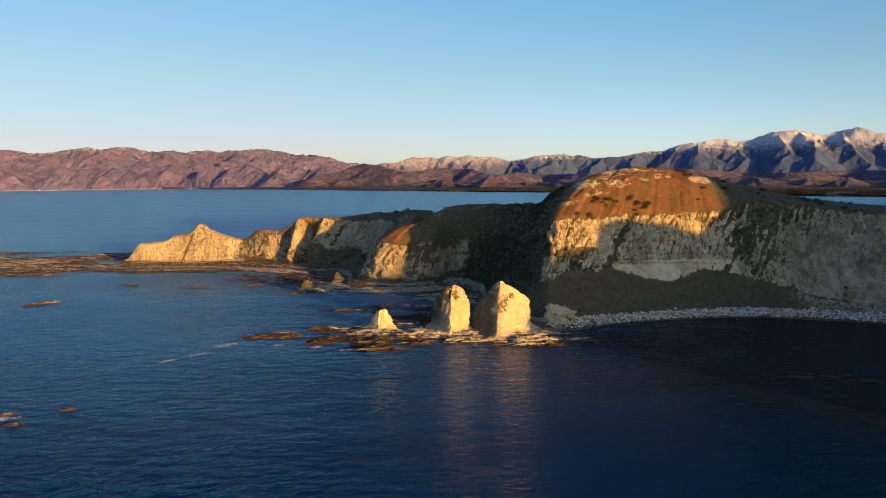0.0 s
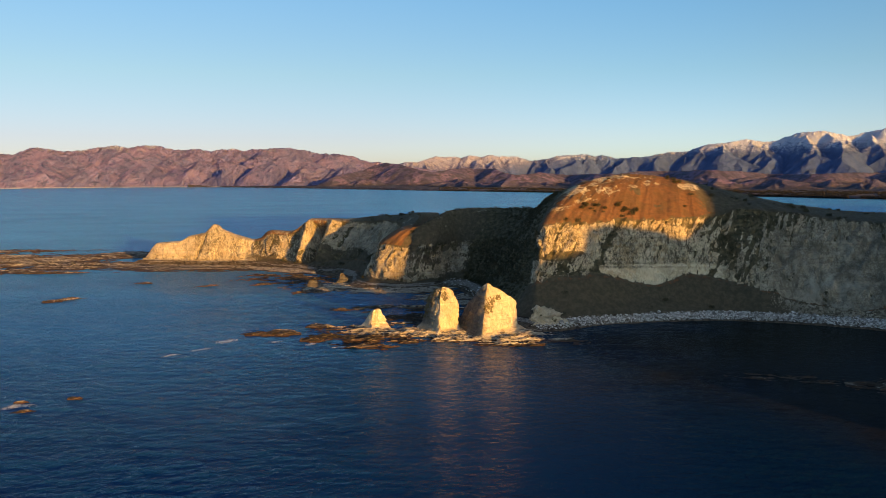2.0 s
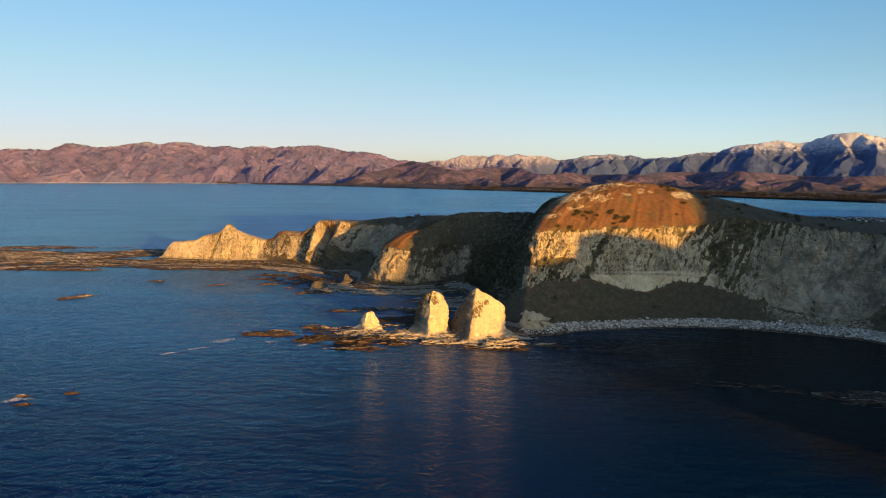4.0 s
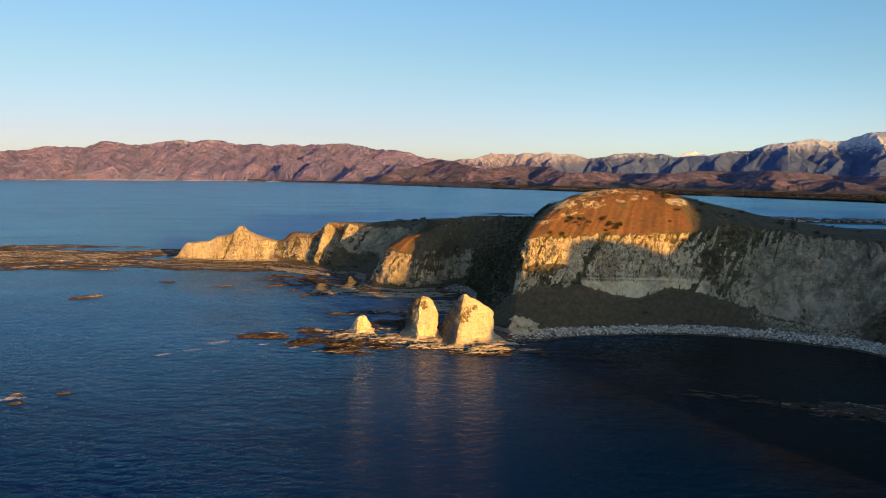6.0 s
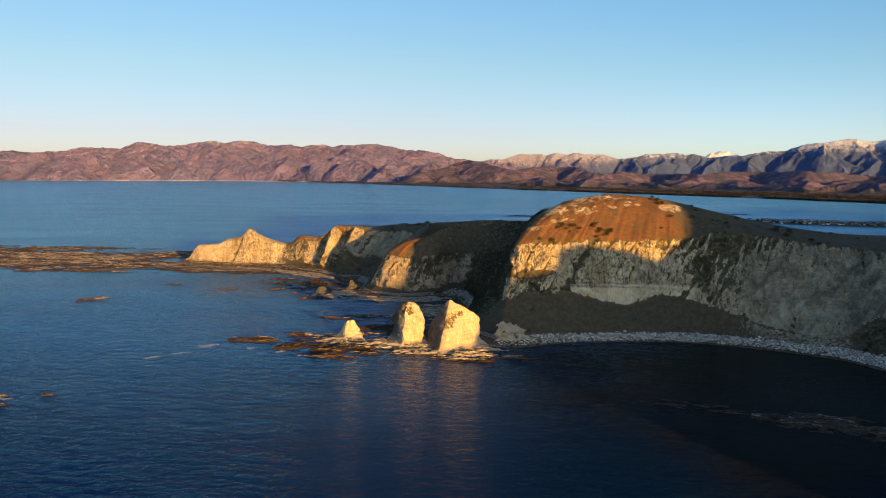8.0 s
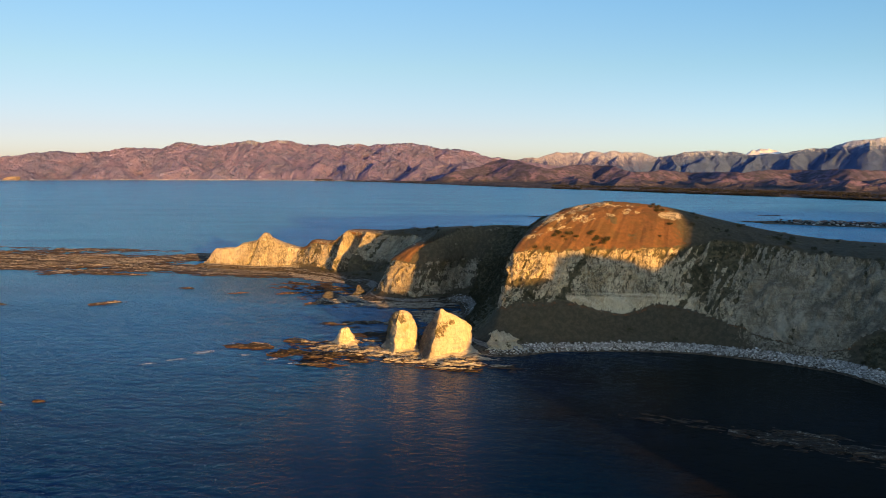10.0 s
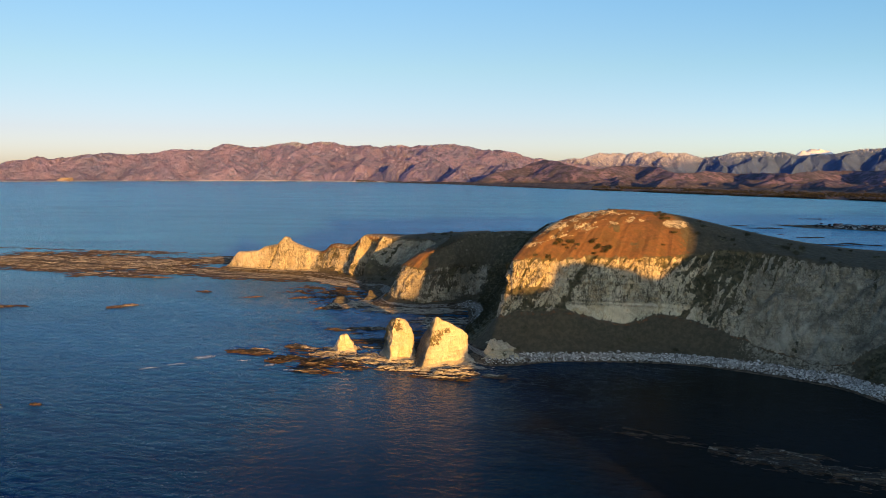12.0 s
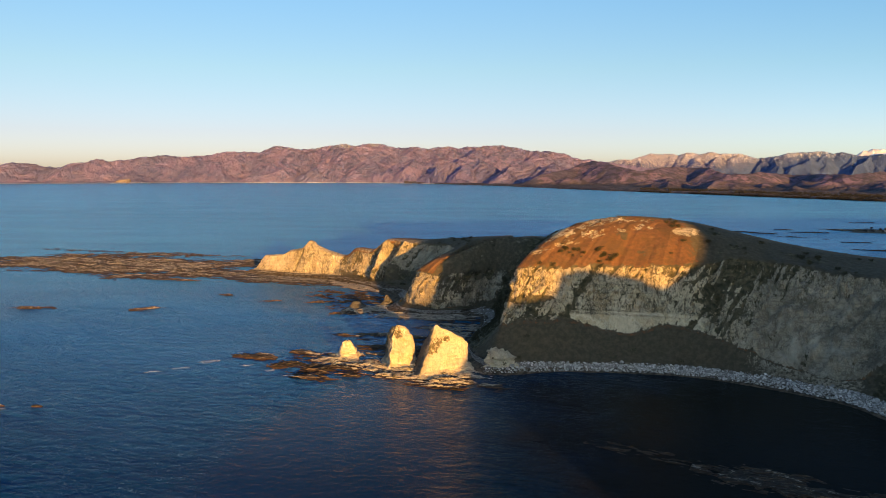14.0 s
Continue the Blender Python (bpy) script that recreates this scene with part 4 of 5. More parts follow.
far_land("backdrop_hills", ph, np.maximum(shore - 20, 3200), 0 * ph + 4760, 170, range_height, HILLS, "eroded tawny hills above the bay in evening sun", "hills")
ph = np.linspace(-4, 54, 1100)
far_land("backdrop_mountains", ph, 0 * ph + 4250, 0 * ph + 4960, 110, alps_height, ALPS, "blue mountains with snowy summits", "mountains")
ph = np.linspace(18.5, 22.8, 90)
far_land("backdrop_peak", ph, 0 * ph + 5200, 0 * ph + 5400, 24, far_peak, SNOW, "distant snow peak behind the mountains", "mountain")


# ---------- reefs and islets ----------
def boulder_shape(seed, n=8, m=6):
    rnd = np.random.RandomState(seed)
    verts, faces = [], []
    sx, sy, sz = 1, rnd.uniform(0.6, 0.95), rnd.uniform(0.5, 0.75)
    for j in range(1, m):
        for i in range(n):
            a, b = 2 * np.pi * i / n, np.pi * j / m
            q = rnd.uniform(0.82, 1.15)
            verts.append((sx * q * np.cos(a) * np.sin(b), sy * q * np.sin(a) * np.sin(b), sz * q * np.cos(b)))
    top, bot = len(verts), len(verts) + 1
    verts += [(0, 0, sz), (0, 0, -sz)]
    for j in range(m - 2):
        for i in range(n):
            k = (i + 1) % n
            faces.append((j * n + i, (j + 1) * n + i, (j + 1) * n + k, j * n + k))
    for i in range(n):
        k = (i + 1) % n
        faces += [(top, i, k), (bot, (m - 2) * n + k, (m - 2) * n + i)]
    return np.array(verts), faces


BLOCKS = [soup_mesh("rock", *boulder_shape(60 + i, 6, 5), [GREYROCK]) for i in range(6)]
WHITE = [(-10, 229), (9.5, 216), (25, 211), (33, 213), (38, 216)]      # bleached rock round the stacks


def reef(name, cx, cy, rx, ry, turn, top, seed, label, pale=0.0, cell=0.6, ragged=0.55, category="reef", lump=0.25, loose=14, comb=0.0):
    """A low bedded rock shelf whose ragged edge dips under the sea."""
    n, m = int(1.5 * rx / cell) + 2, int(3.4 * ry / cell) + 2
    n, m = min(n, 520), min(m, 360)
    u, v = np.meshgrid(np.linspace(-1.25, 1.25, n), np.linspace(-1.25, 1.25, m), indexing="ij")
    a, b = u * rx, v * ry
    c, s = math.cos(radians(turn)), math.sin(radians(turn))
    x, y = cx + a * c - b * s, cy + a * s + b * c
    edge = 1 - np.hypot(u, v) + ragged * fbm(x / (rx * 0.35 + 2), y / (ry * 0.35 + 2), 0, 5, seed)
    beds = fbm(a / 14, b / 1.6 + 0.6 * fbm(a / 9, b / 9, 0, 2, seed + 3), 0, 4, seed + 1, 0.6)
    rough = fbm(x / 2.2, y / 2.2, 0, 4, seed + 2)
    z = top * (1.5 * np.clip(edge, -1, 0.6) + 0.55 * beds * step(-0.2, 0.3, edge)) + lump * rough
    if comb:     # long gutters between the ledges, half of them awash
        wave = 2.5 * fbm(a / 12, b / 12, 0, 3, seed + 5)
        gut = fbm(a / 8, (b + wave) / 0.85, 0, 5, seed + 4, 0.68)
        z = z + comb * (gut - 0.22) + 0.5 * comb * fbm(a / 5, b / 5, 0, 3, seed + 6) * step(0.0, 0.3, 0.6 - edge)
    ledge = 0.24
    f = z / ledge - np.floor(z / ledge)
    z = 0.25 * z + 0.75 * ledge * (np.floor(z / ledge) + step(0.35, 0.65, f))
    z = np.where(z < -0.9, -0.9, z)
    me = grid_mesh(name, np.stack([x, y, z], -1), [REEF], {"pale": np.clip(pale + 0.35 * beds + sum(1.1 * (1 - step(6, 16, np.hypot(x - px, y - py))) for px, py in WHITE), 0, 1) * step(-0.02, 0.34, z)}, smooth=False)
    ob = tagged(new(name, me), label, category)
    rnd = np.random.RandomState(seed)
    dry = np.argwhere(z > 0.25)
    for i in range(min(loose, len(dry)) if rx > 12 else 0):
        p = dry[rnd.randint(len(dry))]
        k = (0.3 + 0.6 * rnd.rand() ** 2) * (1.0 if rx < 80 else 1.8)
        block = child("rock", BLOCKS[i % 6], ob)
        block.matrix_basis = Matrix.LocRotScale((x[tuple(p)], y[tuple(p)], z[tuple(p)] + 0.1 * k), Euler((0, 0, rnd.uniform(0, 6.3))), (k * 1.3, k, k * 0.8))
    return ob


reef("reef", -228, 450, 128, 60, -12, 0.75, 101, "broad bedded rock platform awash off the point", 0.46, 0.75, 0.62, comb=0.6)
reef("reef", -95, 398, 60, 14, -10, 0.5, 102, "flat bedded shelf below the limestone point", 0.5, 0.5)
reef("reef", -52, 380, 34, 7, -42, 0.8, 107, "pale bedded shelf under the plateau cliffs", 0.8, 0.4, 0.4)
reef("reef", 2, 302, 26, 8, 3, 0.9, 108, "grey bedded ledge at the foot of the spur", 0.85, 0.3, 0.35)
reef("reef", -20, 316, 22, 14, 5, 0.6, 103, "grey bedded shelf below the spur", 0.75, 0.4, comb=0.5)
reef("reef", -40, 345, 24, 13, -30, 0.36, 104, "broken dark reef inside the bay", 0.2, 0.3, 1.1, comb=1.0)
reef("reef", 9, 216, 32, 13, -6, 0.66, 105, "brown layered reef round the white stacks", 0.16, 0.2, 0.9, comb=1.35)
reef("reef", -13, 221, 12, 10, 0, 0.30, 106, "weedy reef awash beside the small stack", 0.1, 0.2, 0.95, comb=1.0)
reef("reef", 18, 276, 13, 17, 0, 0.55, 110, "pale ledges at the mouth of the gully", 0.65, 0.35, 0.6, comb=0.5)
reef("reef", 8, 243, 19, 11, -8, 0.35, 109, "dark ledges awash behind the stacks", 0.1, 0.3, 0.8, comb=0.7)
ISLETS = [(-121, 301, 8.5, 2.4, 35), (-106, 341, 4, 1.6, -15), (-77.5, 328, 4.5, 1.8, 15), (-57, 358, 7, 2.2, -15), (-52, 329, 6, 2.0, 20),
          (-34, 304, 8, 2.8, 25), (-38, 225, 9, 3.6, -18), (-26, 233, 6, 2.4, -20), (-13, 263, 11, 3.0, 15), (-15, 204, 6.5, 2.2, -20),
          (-81, 157, 2.2, 0.8, 20), (-74, 164.8, 1.2, 0.5, 5), (-84, 163.5, 1.5, 0.5, 10), (-175, 293, 9, 2.2, 8), (-160, 386, 16, 2.2, -4), (4, 262, 7, 2, -10)]
for i, (cx, cy, rx, ry, turn) in enumerate(ISLETS):
    reef("islet_rock", cx, cy, rx, ry, turn, 0.3 + 0.45 * min(1, rx / 7), 200 + i, "low brown reef rock breaking the water", 0.34, 0.2, 0.95, "rock", comb=0.25)
reef("reef", 113, 140, 22, 6.5, -28, 0.42, 131, "pale gravelly spit just breaking the surface", 0.38, 0.22, 0.8, comb=0.28)
reef("reef", 78, 158, 10, 2.4, -25, 0.05, 132, "thin grey ledge awash in the cove", 0.3, 0.2, 0.9, comb=0.45)
reef("reef", 366, 826, 34, 12, -20, 1.3, 133, "rubbly rock bank off the tip of the spit", 0.35, 0.6, 0.6, lump=0.8, loose=40)
SKERRIES = [(232, 797, 13, 5, -10), (250, 781, 15, 4, -25), (267, 742, 12, 3, -30), (282, 835, 8, 3, 0), (295, 800, 17, 2.5, -8), (289, 722, 5, 2, 0),
            (228, 634, 6, 3, 0), (228, 608, 9, 3, -30), (242, 582, 6, 2.5, 0), (256, 588, 8, 3.5, 10), (307, 691, 11, 3, -8), (407, 964, 14, 4, 0), (296, 623, 14, 3, -20), (322, 628, 14, 3, -40)]
for i, (cx, cy, rx, ry, turn) in enumerate(SKERRIES):
    reef("islet_rock", cx, cy, rx, ry, turn, 0.7, 230 + i, "dark weedy rocks awash in the bay behind the hill", 0.0, 0.5, 1.3, "rock", loose=3, comb=0.9)
reef("reef", 126, 912, 30, 8, -10, 0.8, 135, "dark reef beyond the plateau", 0.0, 0.9)


# ---------- sea stacks ----------
def crag(name, rings, seed, label, rough=0.6, count=120, rows=80, category="sea stack", group="sea stacks", mat=None, width=0.84, lichen=(), grey=()):
    """A rock shaped by four-cornered outlines. rings: height, then the corners (x, y), from below the water to the top.
    grey: spots of painted-in shade.
    """
    zs = np.array([r[0] for r in rings], float)
    corners = np.array([r[1:] for r in rings], float)
    h = np.linspace(0, 1, rows)
    at = np.linspace(0, 1, len(rings))
    z = np.interp(h, at, zs)
    c = np.stack([[np.interp(h, at, corners[:, i, j]) for j in (0, 1)] for i in range(4)])       # corner, axis, row
    t = np.linspace(0, 4, count, endpoint=False)
    i, f = np.floor(t).astype(int), (t - np.floor(t))[:, None]
    x = c[i, 0] * (1 - f) + c[(i + 1) % 4, 0] * f
    y = c[i, 1] * (1 - f) + c[(i + 1) % 4, 1] * f
    mx, my = c[:, 0].mean(0)[None], c[:, 1].mean(0)[None]
    span = np.abs(c[:, 0] - mx).max(0)[None]
    bulge = (4 * f * (1 - f)) * 0.05 * (1 if width < 0.95 else 0.6)
    x, y = mx + (x - mx) * (width + bulge), my + (y - my) * (width + bulge)
    Z = z[None] + 0 * x
    wob = (1.0 * fbm(x / 3.0, y / 3.0, Z / 4.5, 4, seed) + 0.85 * fbm(x / 9, y / 9, (Z + 0.08 * x) / 0.9, 4, seed + 1)
           + 0.20 * fbm(x / 0.9, y / 0.9, Z / 0.9, 3, seed + 2) - 0.5 * step(0.5, 0.9, fbm(x / 1.8, y / 1.8, Z / 5, 3, seed + 3, ridged=True)))
    taper = step(0, 2.0, span)
    d = np.hypot(x - mx, y - my) + 1e-6
    x, y = x + (x - mx) / d * wob * rough * taper, y + (y - my) / d * wob * rough * taper
    Z = Z + 0.5 * rough * fbm(x / 1.5, y / 1.5, Z / 2, 3, seed + 4)

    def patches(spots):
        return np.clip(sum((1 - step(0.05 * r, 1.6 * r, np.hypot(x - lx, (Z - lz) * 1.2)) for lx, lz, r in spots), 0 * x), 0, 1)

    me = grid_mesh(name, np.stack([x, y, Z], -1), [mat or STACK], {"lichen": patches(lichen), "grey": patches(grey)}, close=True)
    return tagged(new(name, me), label, category, group=group)


# corners of each ring: the sharp front edge, then round by the sunny side to the shaded flank
crag("sea_pinnacle", [(-1, (-12, 221), (-4, 226), (-5.5, 236), (-16, 232)), (0.6, (-11.4, 225), (-5.8, 228.4), (-6.6, 234), (-14, 231.8)),
                      (1.4, (-11.3, 226.6), (-6.6, 229.4), (-7.3, 233), (-13.4, 231.5)), (2.6, (-11, 227), (-6.8, 229.4), (-7.5, 232.4), (-13, 231)),
                      (3.9, (-10.8, 227.5), (-7.7, 229.3), (-8.2, 231.4), (-12, 230.5)), (5.1, (-10.7, 227.7), (-8.2, 229.2), (-8.6, 230.6), (-11.3, 230)),
                      (5.7, (-10.1, 228.1), (-8.8, 229), (-9.0, 229.6), (-10.3, 229.4))],
     301, "small rounded white limestone stack on its reef", 0.75, 100, 70, width=0.99)
# on this stack and the next, grey spots darken the unlit flank as painted shade
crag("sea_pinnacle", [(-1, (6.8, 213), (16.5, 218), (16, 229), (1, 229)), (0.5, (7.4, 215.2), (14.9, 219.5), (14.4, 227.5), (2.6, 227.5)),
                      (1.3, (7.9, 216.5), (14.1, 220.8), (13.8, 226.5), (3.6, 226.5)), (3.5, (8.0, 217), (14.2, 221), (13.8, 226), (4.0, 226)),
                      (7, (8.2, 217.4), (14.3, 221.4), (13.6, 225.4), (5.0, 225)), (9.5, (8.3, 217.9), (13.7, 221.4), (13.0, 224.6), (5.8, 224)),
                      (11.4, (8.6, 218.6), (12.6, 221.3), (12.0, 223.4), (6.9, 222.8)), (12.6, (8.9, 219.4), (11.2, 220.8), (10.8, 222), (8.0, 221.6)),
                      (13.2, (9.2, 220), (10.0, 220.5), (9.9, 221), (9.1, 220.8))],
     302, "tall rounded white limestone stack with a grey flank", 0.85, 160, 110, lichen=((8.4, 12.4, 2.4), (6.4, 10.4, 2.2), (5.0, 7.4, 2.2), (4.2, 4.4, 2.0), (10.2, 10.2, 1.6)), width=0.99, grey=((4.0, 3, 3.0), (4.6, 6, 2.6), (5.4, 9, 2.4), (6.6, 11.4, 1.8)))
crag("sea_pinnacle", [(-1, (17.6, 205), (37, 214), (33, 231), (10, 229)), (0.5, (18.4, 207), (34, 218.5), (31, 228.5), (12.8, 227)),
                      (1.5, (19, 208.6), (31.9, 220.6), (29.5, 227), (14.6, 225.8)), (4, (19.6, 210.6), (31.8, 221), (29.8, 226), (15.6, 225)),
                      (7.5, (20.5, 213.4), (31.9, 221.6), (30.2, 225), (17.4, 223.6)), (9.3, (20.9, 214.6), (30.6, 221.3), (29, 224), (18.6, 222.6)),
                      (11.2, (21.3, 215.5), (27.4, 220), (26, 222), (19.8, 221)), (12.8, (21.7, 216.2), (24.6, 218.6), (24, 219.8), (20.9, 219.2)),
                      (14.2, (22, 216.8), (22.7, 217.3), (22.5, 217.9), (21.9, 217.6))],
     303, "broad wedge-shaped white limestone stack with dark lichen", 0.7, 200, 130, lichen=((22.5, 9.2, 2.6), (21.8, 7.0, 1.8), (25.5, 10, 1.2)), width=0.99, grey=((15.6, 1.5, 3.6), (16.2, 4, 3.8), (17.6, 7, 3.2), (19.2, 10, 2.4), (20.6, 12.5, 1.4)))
crag("rock_outcrop", [(-1, (33, 217), (50, 218), (50, 234), (34, 234)), (1.5, (36, 220), (47.5, 221), (47, 231), (36, 231)), (3.5, (37, 222), (45.5, 222.5), (45, 230), (37, 230)),
                      (4.6, (37.6, 223), (43.5, 223.6), (43, 229.5), (37.6, 229.5)), (5.6, (38.4, 224.4), (42.4, 225), (42, 229), (38.4, 229))],
     304, "pale knobbly rock outcrop at the foot of the hill", 2.3, 160, 80, "rock", "outcrops", lichen=((39, 3.5, 0.8), (43, 2.4, 1.0)))
crag("rock_outcrop", [(-1, (-24, 325), (-17, 325), (-17, 332), (-24, 332)), (1.5, (-22.6, 326.5), (-18.4, 326.5), (-18.4, 330), (-22.6, 330)),
                      (2.6, (-22.2, 327.2), (-19.0, 327.2), (-19.0, 329.6), (-22.0, 329.6)), (4.2, (-21.4, 327.8), (-20.0, 327.8), (-20.0, 329), (-21.2, 329))],
     305, "small grey rock pinnacle on the shelf", 1.1, 60, 40, "rock", "outcrops", GREYROCK)
crag("rock_outcrop", [(-1, (-37, 313), (-27, 315), (-26, 323), (-37, 322)), (1.2, (-35.5, 316), (-28.5, 317), (-28, 321), (-35.5, 321)), (2.6, (-34.5, 318), (-30, 318.4), (-30, 320), (-34.5, 320))],
     306, "weathered grey rock slab at the water's edge", 0.5, 70, 30, "rock", "outcrops", GREYROCK)


bluff_x, bluff_y = polar(-32.3, 4290)
crag("rock_bluff", [(-2, (bluff_x - 44, bluff_y - 16), (bluff_x + 46, bluff_y - 8), (bluff_x + 44, bluff_y + 60), (bluff_x - 44, bluff_y + 60)),
                    (9, (bluff_x - 34, bluff_y), (bluff_x + 38, bluff_y + 10), (bluff_x + 36, bluff_y + 60), (bluff_x - 34, bluff_y + 60)),
                    (19, (bluff_x - 18, bluff_y + 18), (bluff_x + 30, bluff_y + 26), (bluff_x + 30, bluff_y + 60), (bluff_x - 22, bluff_y + 60))],
     307, "pale bare bluff far along the coast", 4, 60, 30, "bluff", "bluffs", BLUFF)


# ---------- boulders ----------
def beach_spot(rnd, k0, k1, lo=0.05, hi=1.05):
    k = rnd.uniform(k0, k1)
    f = rnd.uniform(lo, hi)
    a, b = spline(BEACH, np.array([k]))[0], spline(SHELF, np.array([k]))[0]
    return a * (1 - f) + b * f


def beach_boulders():
    rnd = np.random.RandomState(5)
    shapes = [boulder_shape(s) for s in range(8)]
    meshes = [soup_mesh("boulder", v, f, [BOULDER], True) for v, f in shapes]
    shore_rocks = tagged(new("boulder_beach"), "line of bleached white boulders under the cliff", "boulders")
    shore_rocks.location = (90, 222, 1)
    for i in range(280):
        p = beach_spot(rnd, 21.2, 28.5, 0.5, 1.15)
        s = 0.22 + 0.62 * rnd.rand() ** 3
        ob = child("boulder", meshes[i % 8], shore_rocks)
        ob.matrix_parent_inverse = Matrix.Translation((-90, -222, -1))
        ob.matrix_basis = Matrix.LocRotScale((p[0], p[1], p[2] + 0.1), Euler((rnd.uniform(-.4, .4), rnd.uniform(-.4, .4), rnd.uniform(0, 6.3))), (s, s, s))
    small = [boulder_shape(20 + s, 5, 4) for s in range(6)]
    verts, faces, base = [], [], 0
    for i in range(6200):
        k = (21.0, 28.8) if i < 5950 else (15.5, 18.2)
        p = beach_spot(rnd, *k, lo=0.38, hi=1.1)
        s = 0.10 + 0.40 * rnd.rand() ** 3
        v, f = small[i % 6]
        a = rnd.uniform(0, 6.3)
        c, q = math.cos(a), math.sin(a)
        verts.append(np.stack([v[:, 0] * c - v[:, 1] * q, v[:, 0] * q + v[:, 1] * c, v[:, 2]], 1) * s + p + (0, 0, 0.05))
        faces += [tuple(base + j for j in t) for t in f]
        base += len(v)
    ob = new("beach_stones", soup_mesh("beach_stones", np.vstack(verts), faces, [BOULDER], True))
    tagged(ob, "pale cobbles strewn along the shore", "stones", kind="stuff")


beach_boulders()


# ---------- scrub ----------
def leaf_clump(rnd, count, rx, rz, leaf):
    verts, faces = [], []
    for i in range(count):
        d = rnd.normal(size=3)
        d /= np.linalg.norm(d)
        r = rnd.uniform(0.55, 1.0) ** 0.5 * (0.8 + 0.35 * math.sin(3 * d[0] + 5 * d[1]))
        p = np.array([d[0] * rx * r, d[1] * rx * r, rz * (0.75 + d[2] * r * 0.85)])
        a, b = rnd.normal(size=3), rnd.normal(size=3)
        a, b = a / np.linalg.norm(a) * leaf, b / np.linalg.norm(b) * leaf * 0.6
        k = len(verts)
        verts += [p - a, p + b, p + a, p - b]
        faces.append((k, k + 1, k + 2, k + 3))
    return np.array(verts), faces


def trunk_mesh(seed):
    rnd = np.random.RandomState(seed)
    verts, faces = [], []
    for b in range(5):
        a = b * 1.26 + rnd.uniform(-.3, .3)
        lean = 0.5 if b else 0.08
        tip = np.array([math.cos(a) * lean, math.sin(a) * lean, 0.95])
        k = len(verts)
        for h, r in ((0, 0.07), (0.5, 0.045), (1, 0.015)):
            for j in range(5):
                t = j * 1.2566
                verts.append(tip * h + np.array([math.cos(t) * r, math.sin(t) * r, 0]))
        for h in range(2):
            for j in range(5):
                q = (j + 1) % 5
                faces.append((k + h * 5 + j, k + h * 5 + q, k + h * 5 + 5 + q, k + h * 5 + 5 + j))
    return soup_mesh("trunk", verts, faces, [WOOD], True)


def make_shrubs():
    rnd = np.random.RandomState(9)
    kinds = []
    for i in range(4):
        base = tagged(new("shrub"), "dark evergreen shrub on the grassy slope", "shrub", "shrubs on the headland")
        v, f = leaf_clump(rnd, 260, 1.0, 0.8, 0.17)
        child("crown", soup_mesh("crown", v, f, [LEAF]), base)
        child("trunk", trunk_mesh(40 + i), base)
        kinds.append(base)
    n, m = COAST_P.shape[:2]
    chalk, green, beachy = COAST_A["chalk"], COAST_A["green"], COAST_A["beach"]
    # two dark thickets stand on the sunny slope, the rest are scattered
    wanted = []
    for cx, cz, spread, count in ((61.5, 35.0, 2.2, 12), (73, 34.5, 1.6, 10), (73, 32, 1.4, 6), (97, 43.0, 2.6, 8), (56, 29.5, 2.5, 5), (82, 31, 9, 9)):
        wanted += [(cx + rnd.normal() * spread, cz + rnd.normal() * spread * 0.7) for i in range(count)]
    a, b = int(np.searchsorted(COAST_K, 20.6)), int(np.searchsorted(COAST_K, 26))
    front = COAST_P[a:b, 90:142].reshape(-1, 3)
    spots = [front[np.argmin((front[:, 0] - x) ** 2 + (front[:, 2] - z) ** 2)] for x, z in wanted]
    tries = 0
    while len(spots) < 170 and tries < 20000:
        tries += 1
        i, j = rnd.randint(n), rnd.randint(12, 140)
        if COAST_K[i] > 28 or beachy[i, j] > 0.2 or chalk[i, j] > 0.45 or green[i, j] < 0.4:
            continue
        spots.append(COAST_P[i, j])
    for i, p in enumerate(spots):
        s = rnd.uniform(0.45, 1.15)
        m4 = Matrix.LocRotScale((p[0], p[1], p[2] - 0.15), Euler((0, 0, rnd.uniform(0, 6.3))), (s * rnd.uniform(.9, 1.3), s, s * rnd.uniform(0.7, 1.1)))
        ob = kinds[i] if i < 4 else copy_thing(kinds[i % 4], m4)
        ob.matrix_basis = m4
    # the scrub that nobody could count: gully, talus and cliff foot
    verts, faces, base = [], [], 0
    clumps = [leaf_clump(rnd, 26, 0.55, 0.42, 0.17) for i in range(8)]
    made, tries = 0, 0
    while made < 4200 and tries < 200000:
        tries += 1
        i, j = rnd.randint(n), rnd.randint(8, 141)
        if COAST_K[i] > 28.5 or beachy[i, j] > 0.25 or chalk[i, j] > 0.4 or green[i, j] + rnd.uniform(-.12, .12) < 0.78:
            continue
        v, f = clumps[made % 8]
        s = rnd.uniform(0.5, 1.4)
        verts.append(v * s + COAST_P[i, j])
        faces += [tuple(base + q for q in t) for t in f]
        base += len(v)
        made += 1
    ob = new("scrub", soup_mesh("scrub", np.vstack(verts), faces, [LEAF]))
    tagged(ob, "dense dark scrub on talus and gully", "scrub", kind="stuff")


make_shrubs()


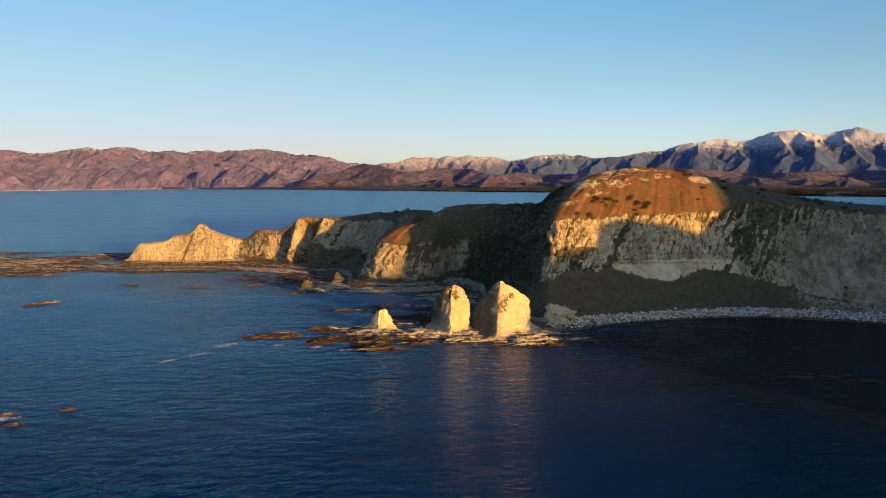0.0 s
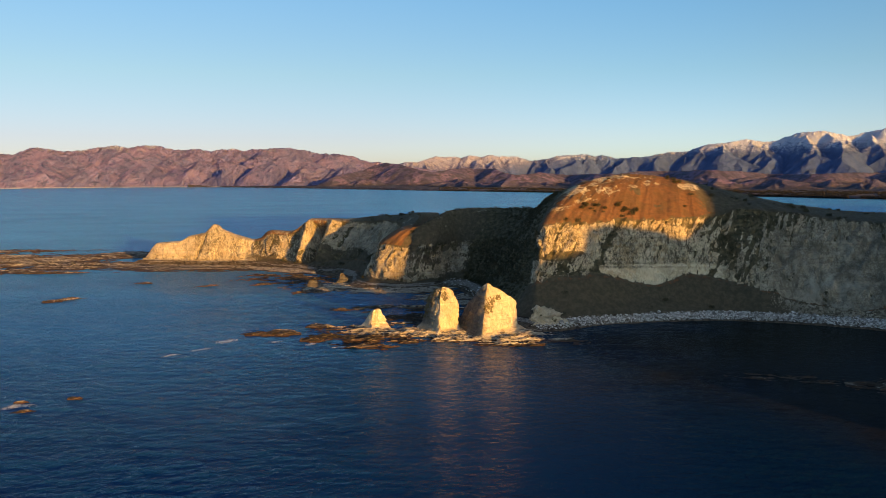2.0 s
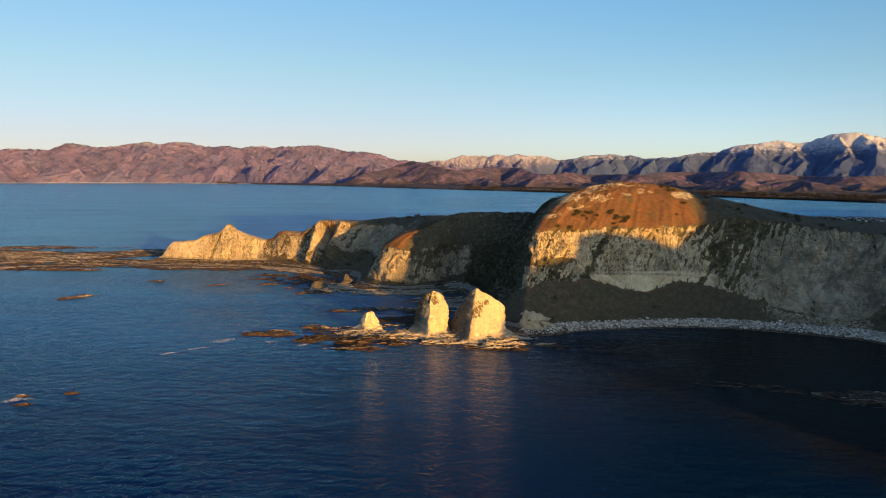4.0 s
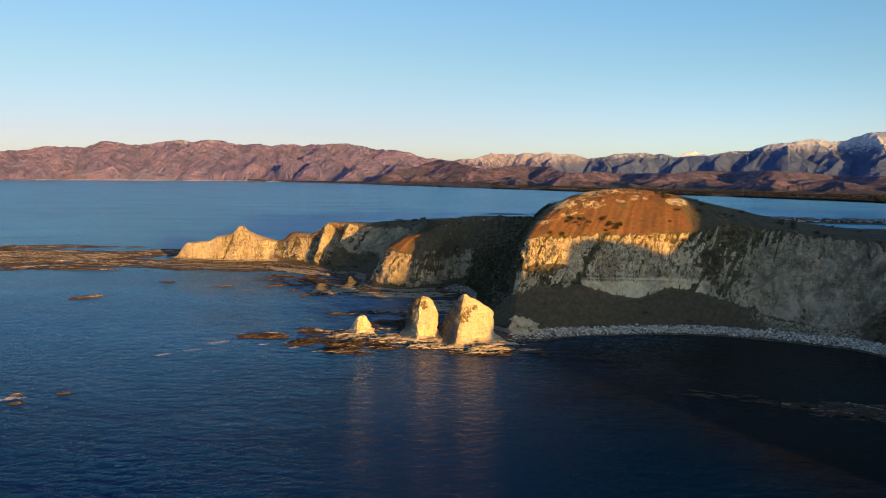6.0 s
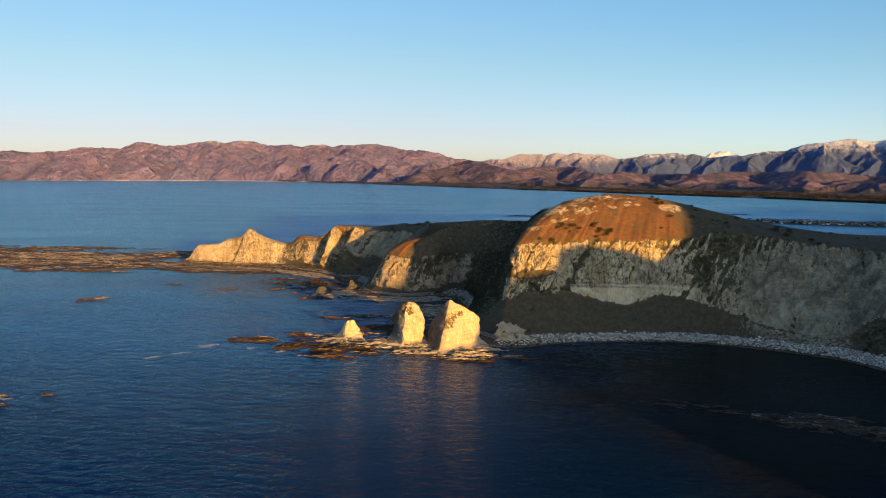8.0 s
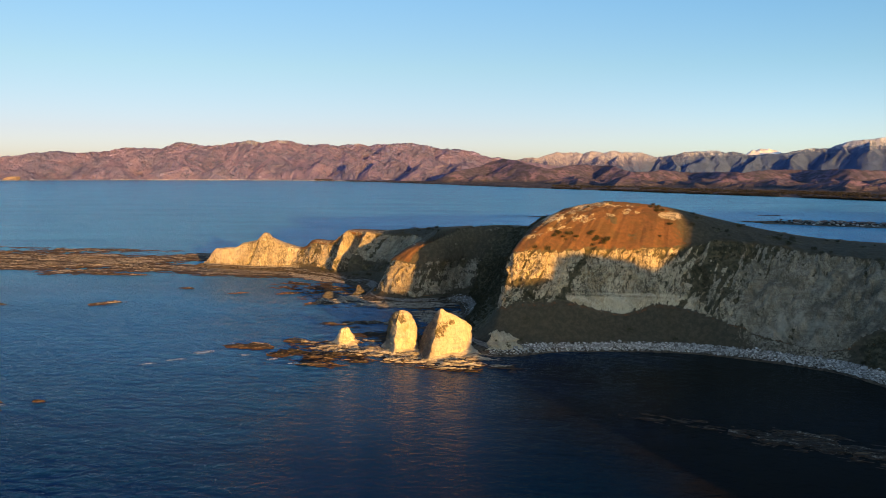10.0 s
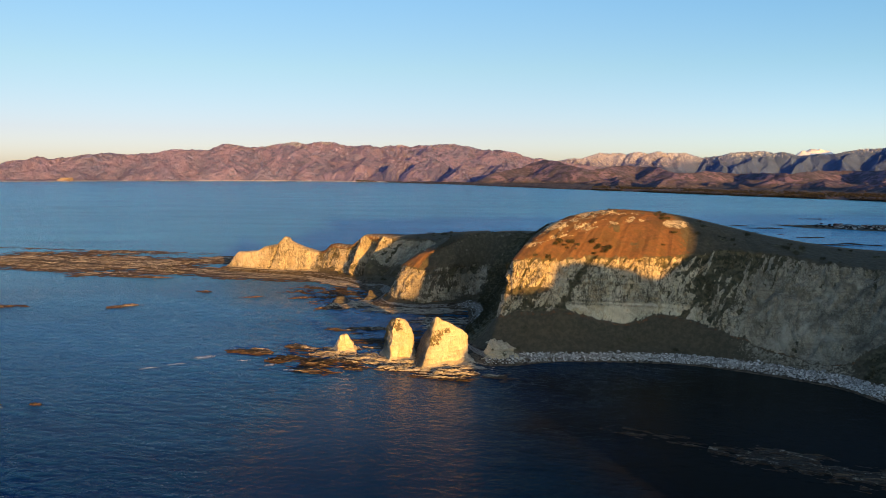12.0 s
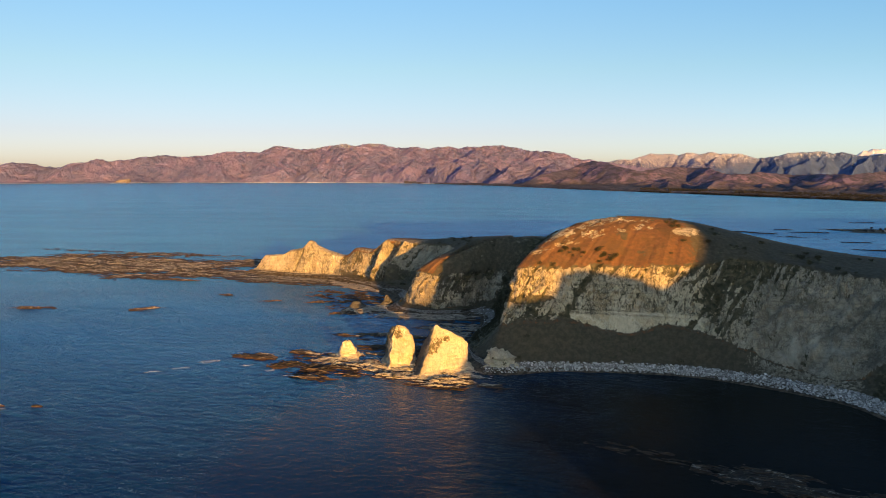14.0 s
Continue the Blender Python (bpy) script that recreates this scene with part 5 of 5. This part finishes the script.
# ---------- town across the bay ----------
def box(verts, faces, x0, x1, y0, y1, z0, z1):
    k = len(verts)
    verts += [(x0, y0, z0), (x1, y0, z0), (x1, y1, z0), (x0, y1, z0), (x0, y0, z1), (x1, y0, z1), (x1, y1, z1), (x0, y1, z1)]
    faces += [(k, k + 3, k + 2, k + 1), (k + 4, k + 5, k + 6, k + 7), (k, k + 1, k + 5, k + 4), (k + 1, k + 2, k + 6, k + 5),
              (k + 2, k + 3, k + 7, k + 6), (k + 3, k, k + 4, k + 7)]


def house(w, d, h, roof):
    base = tagged(new("house"), "small pale weatherboard house with a pitched roof by the bay", "house", "houses of the town")
    v, f = [], []
    box(v, f, -w / 2, w / 2, -d / 2, d / 2, -1, h)
    child("wall", soup_mesh("wall", v, f, [WHITEWALL]), base)
    e, p = 0.3, h + d * 0.28
    v = [(-w / 2 - e, -d / 2 - e, h - .1), (w / 2 + e, -d / 2 - e, h - .1), (w / 2 + e, d / 2 + e, h - .1), (-w / 2 - e, d / 2 + e, h - .1), (-w / 2 - e, 0, p), (w / 2 + e, 0, p)]
    child("roof", soup_mesh("roof", v, [(0, 1, 5, 4), (2, 3, 4, 5), (0, 4, 3), (1, 2, 5), (0, 3, 2, 1)], [roof]), base)
    for i in range(3):
        v, f = [], []
        cx = (i - 1) * w * 0.3
        box(v, f, cx - 0.4, cx + 0.4, -d / 2 - 0.06, -d / 2 + 0.05, 0.4, 0.9)
        child("window", soup_mesh("window", v, f, [GLASS]), base)
    return base


TOWN_TURN = radians(-27)


def on_spit(a, b):
    c, q = math.cos(TOWN_TURN), math.sin(TOWN_TURN)
    return 500 + 185 * a * c - 34 * b * q, 760 + 185 * a * q + 34 * b * c


def town():
    rnd = np.random.RandomState(12)
    u, v = np.meshgrid(np.linspace(-1.15, 1.3, 190), np.linspace(-1.3, 1.3, 60), indexing="ij")
    x, y = on_spit(u, v)
    z = 3.0 * np.clip(1 - np.hypot(np.clip(u, -9, 0), v) + 0.35 * fbm(x / 26, y / 26, 0, 4, 4), -0.5, 0.5) + 0.3 * fbm(x / 6, y / 6, 0, 3, 5)
    z = np.maximum(z, -1.2)
    g = grid_mesh("ground_town", np.stack([x, y, z], -1), [SPIT])
    tagged(new("ground_town", g), "low dark spit with the town on it", "shore", kind="structure")
    kinds = [house(2.7, 1.9, 1.1, DARKROOF), house(3.5, 2.1, 1.1, REDROOF), house(2.3, 1.9, 1.6, DARKROOF)]
    v, f = leaf_clump(rnd, 60, 1.0, 0.8, 0.34)
    tree = tagged(new("tree"), "dark rounded tree among the houses", "tree", "trees of the town")
    child("crown", soup_mesh("crown", v, f, [FARLEAF]), tree)
    t = child("trunk", trunk_mesh(77), tree)
    t.scale = (0.9, 0.9, 0.9)
    for i in range(230):
        a, b = rnd.uniform(-0.75, 0.55), rnd.uniform(-0.75, 0.75)
        m4 = pose(*on_spit(a, b), 1.3, 0, 0, rnd.uniform(-60, 60))
        if i < 3:
            kinds[i].matrix_basis = m4
        else:
            copy_thing(kinds[i % 3], m4)
    for i in range(240):
        a, b = rnd.uniform(-0.85, 0.55), rnd.uniform(-0.8, 0.8)
        k = rnd.uniform(0.5, 1.3)
        m4 = pose(*on_spit(a, b), 1.0, 0, 0, rnd.uniform(0, 360)) @ Matrix.Diagonal((k, k, k, 1))
        if i == 0:
            tree.matrix_basis = m4
        else:
            copy_thing(tree, m4)


town()


# ---------- woods along the far shore ----------
def far_woods():
    rnd = np.random.RandomState(31)
    clumps = [leaf_clump(rnd, 14, 1.0, 0.8, 0.55) for i in range(6)]
    count = 7500
    phi = rnd.uniform(6, 40, count)
    near = np.interp(phi, *SHORE)
    r = near + 12 + 300 * rnd.rand(count) ** 2.6
    x, y = polar(phi, r)
    z = 2.0 + 5 * step(0, 110, r - near) - 1.5
    keep = np.flatnonzero(vnoise(phi * 0.9, r / 160, 0 * r, 5) > -0.55)
    verts, faces, base = [], [], 0
    for i in keep:
        v, fc = clumps[i % 6]
        k = rnd.uniform(1.0, 2.8)
        verts.append(v * (k * 1.3, k * 1.3, k) + (x[i], y[i], z[i]))
        faces += [tuple(base + j for j in t) for t in fc]
        base += len(v)
    ob = new("woods", soup_mesh("woods", np.vstack(verts), faces, [FARLEAF]))
    tagged(ob, "dark belts of trees on the coastal plain", "trees", kind="stuff")


far_woods()


# ---------- foam ----------
def foam(cx, cy, rx, ry, turn, seed):
    u, v = np.meshgrid(np.linspace(-1, 1, 44), np.linspace(-1, 1, 24), indexing="ij")
    c, s = math.cos(radians(turn)), math.sin(radians(turn))
    a, b = u * rx, v * ry + 0.3 * ry * fbm(u * 2, 0, 0, 2, seed)
    cover = np.clip(1 - np.hypot(u, v) ** 1.5, 0, 1)
    x, y = cx + a * c - b * s, cy + a * s + b * c
    me = grid_mesh("wave_foam", np.stack([x, y, wave(x, y) + 0.05], -1), [FOAM], {"cover": cover})
    tagged(new("wave_foam", me), "thin white foam of a small breaking wave", "foam", group="breaking waves")


for i, f in enumerate([(-52, 216, 5, 3.4, 12), (-57, 207, 5.5, 1.8, 24), (-63, 202, 4, 1.2, 30), (-38, 214, 3, 1.6, 20), (-47, 229, 3, 1.6, -30), (-84, 161, 5, 2.4, 15), (-28, 210, 4, 1.8, 50), (-282, 447, 16, 10, 5), (-20, 205, 4, 1.6, 0), (-255, 428, 14, 5, 0)]):
    foam(*f, 400 + i)
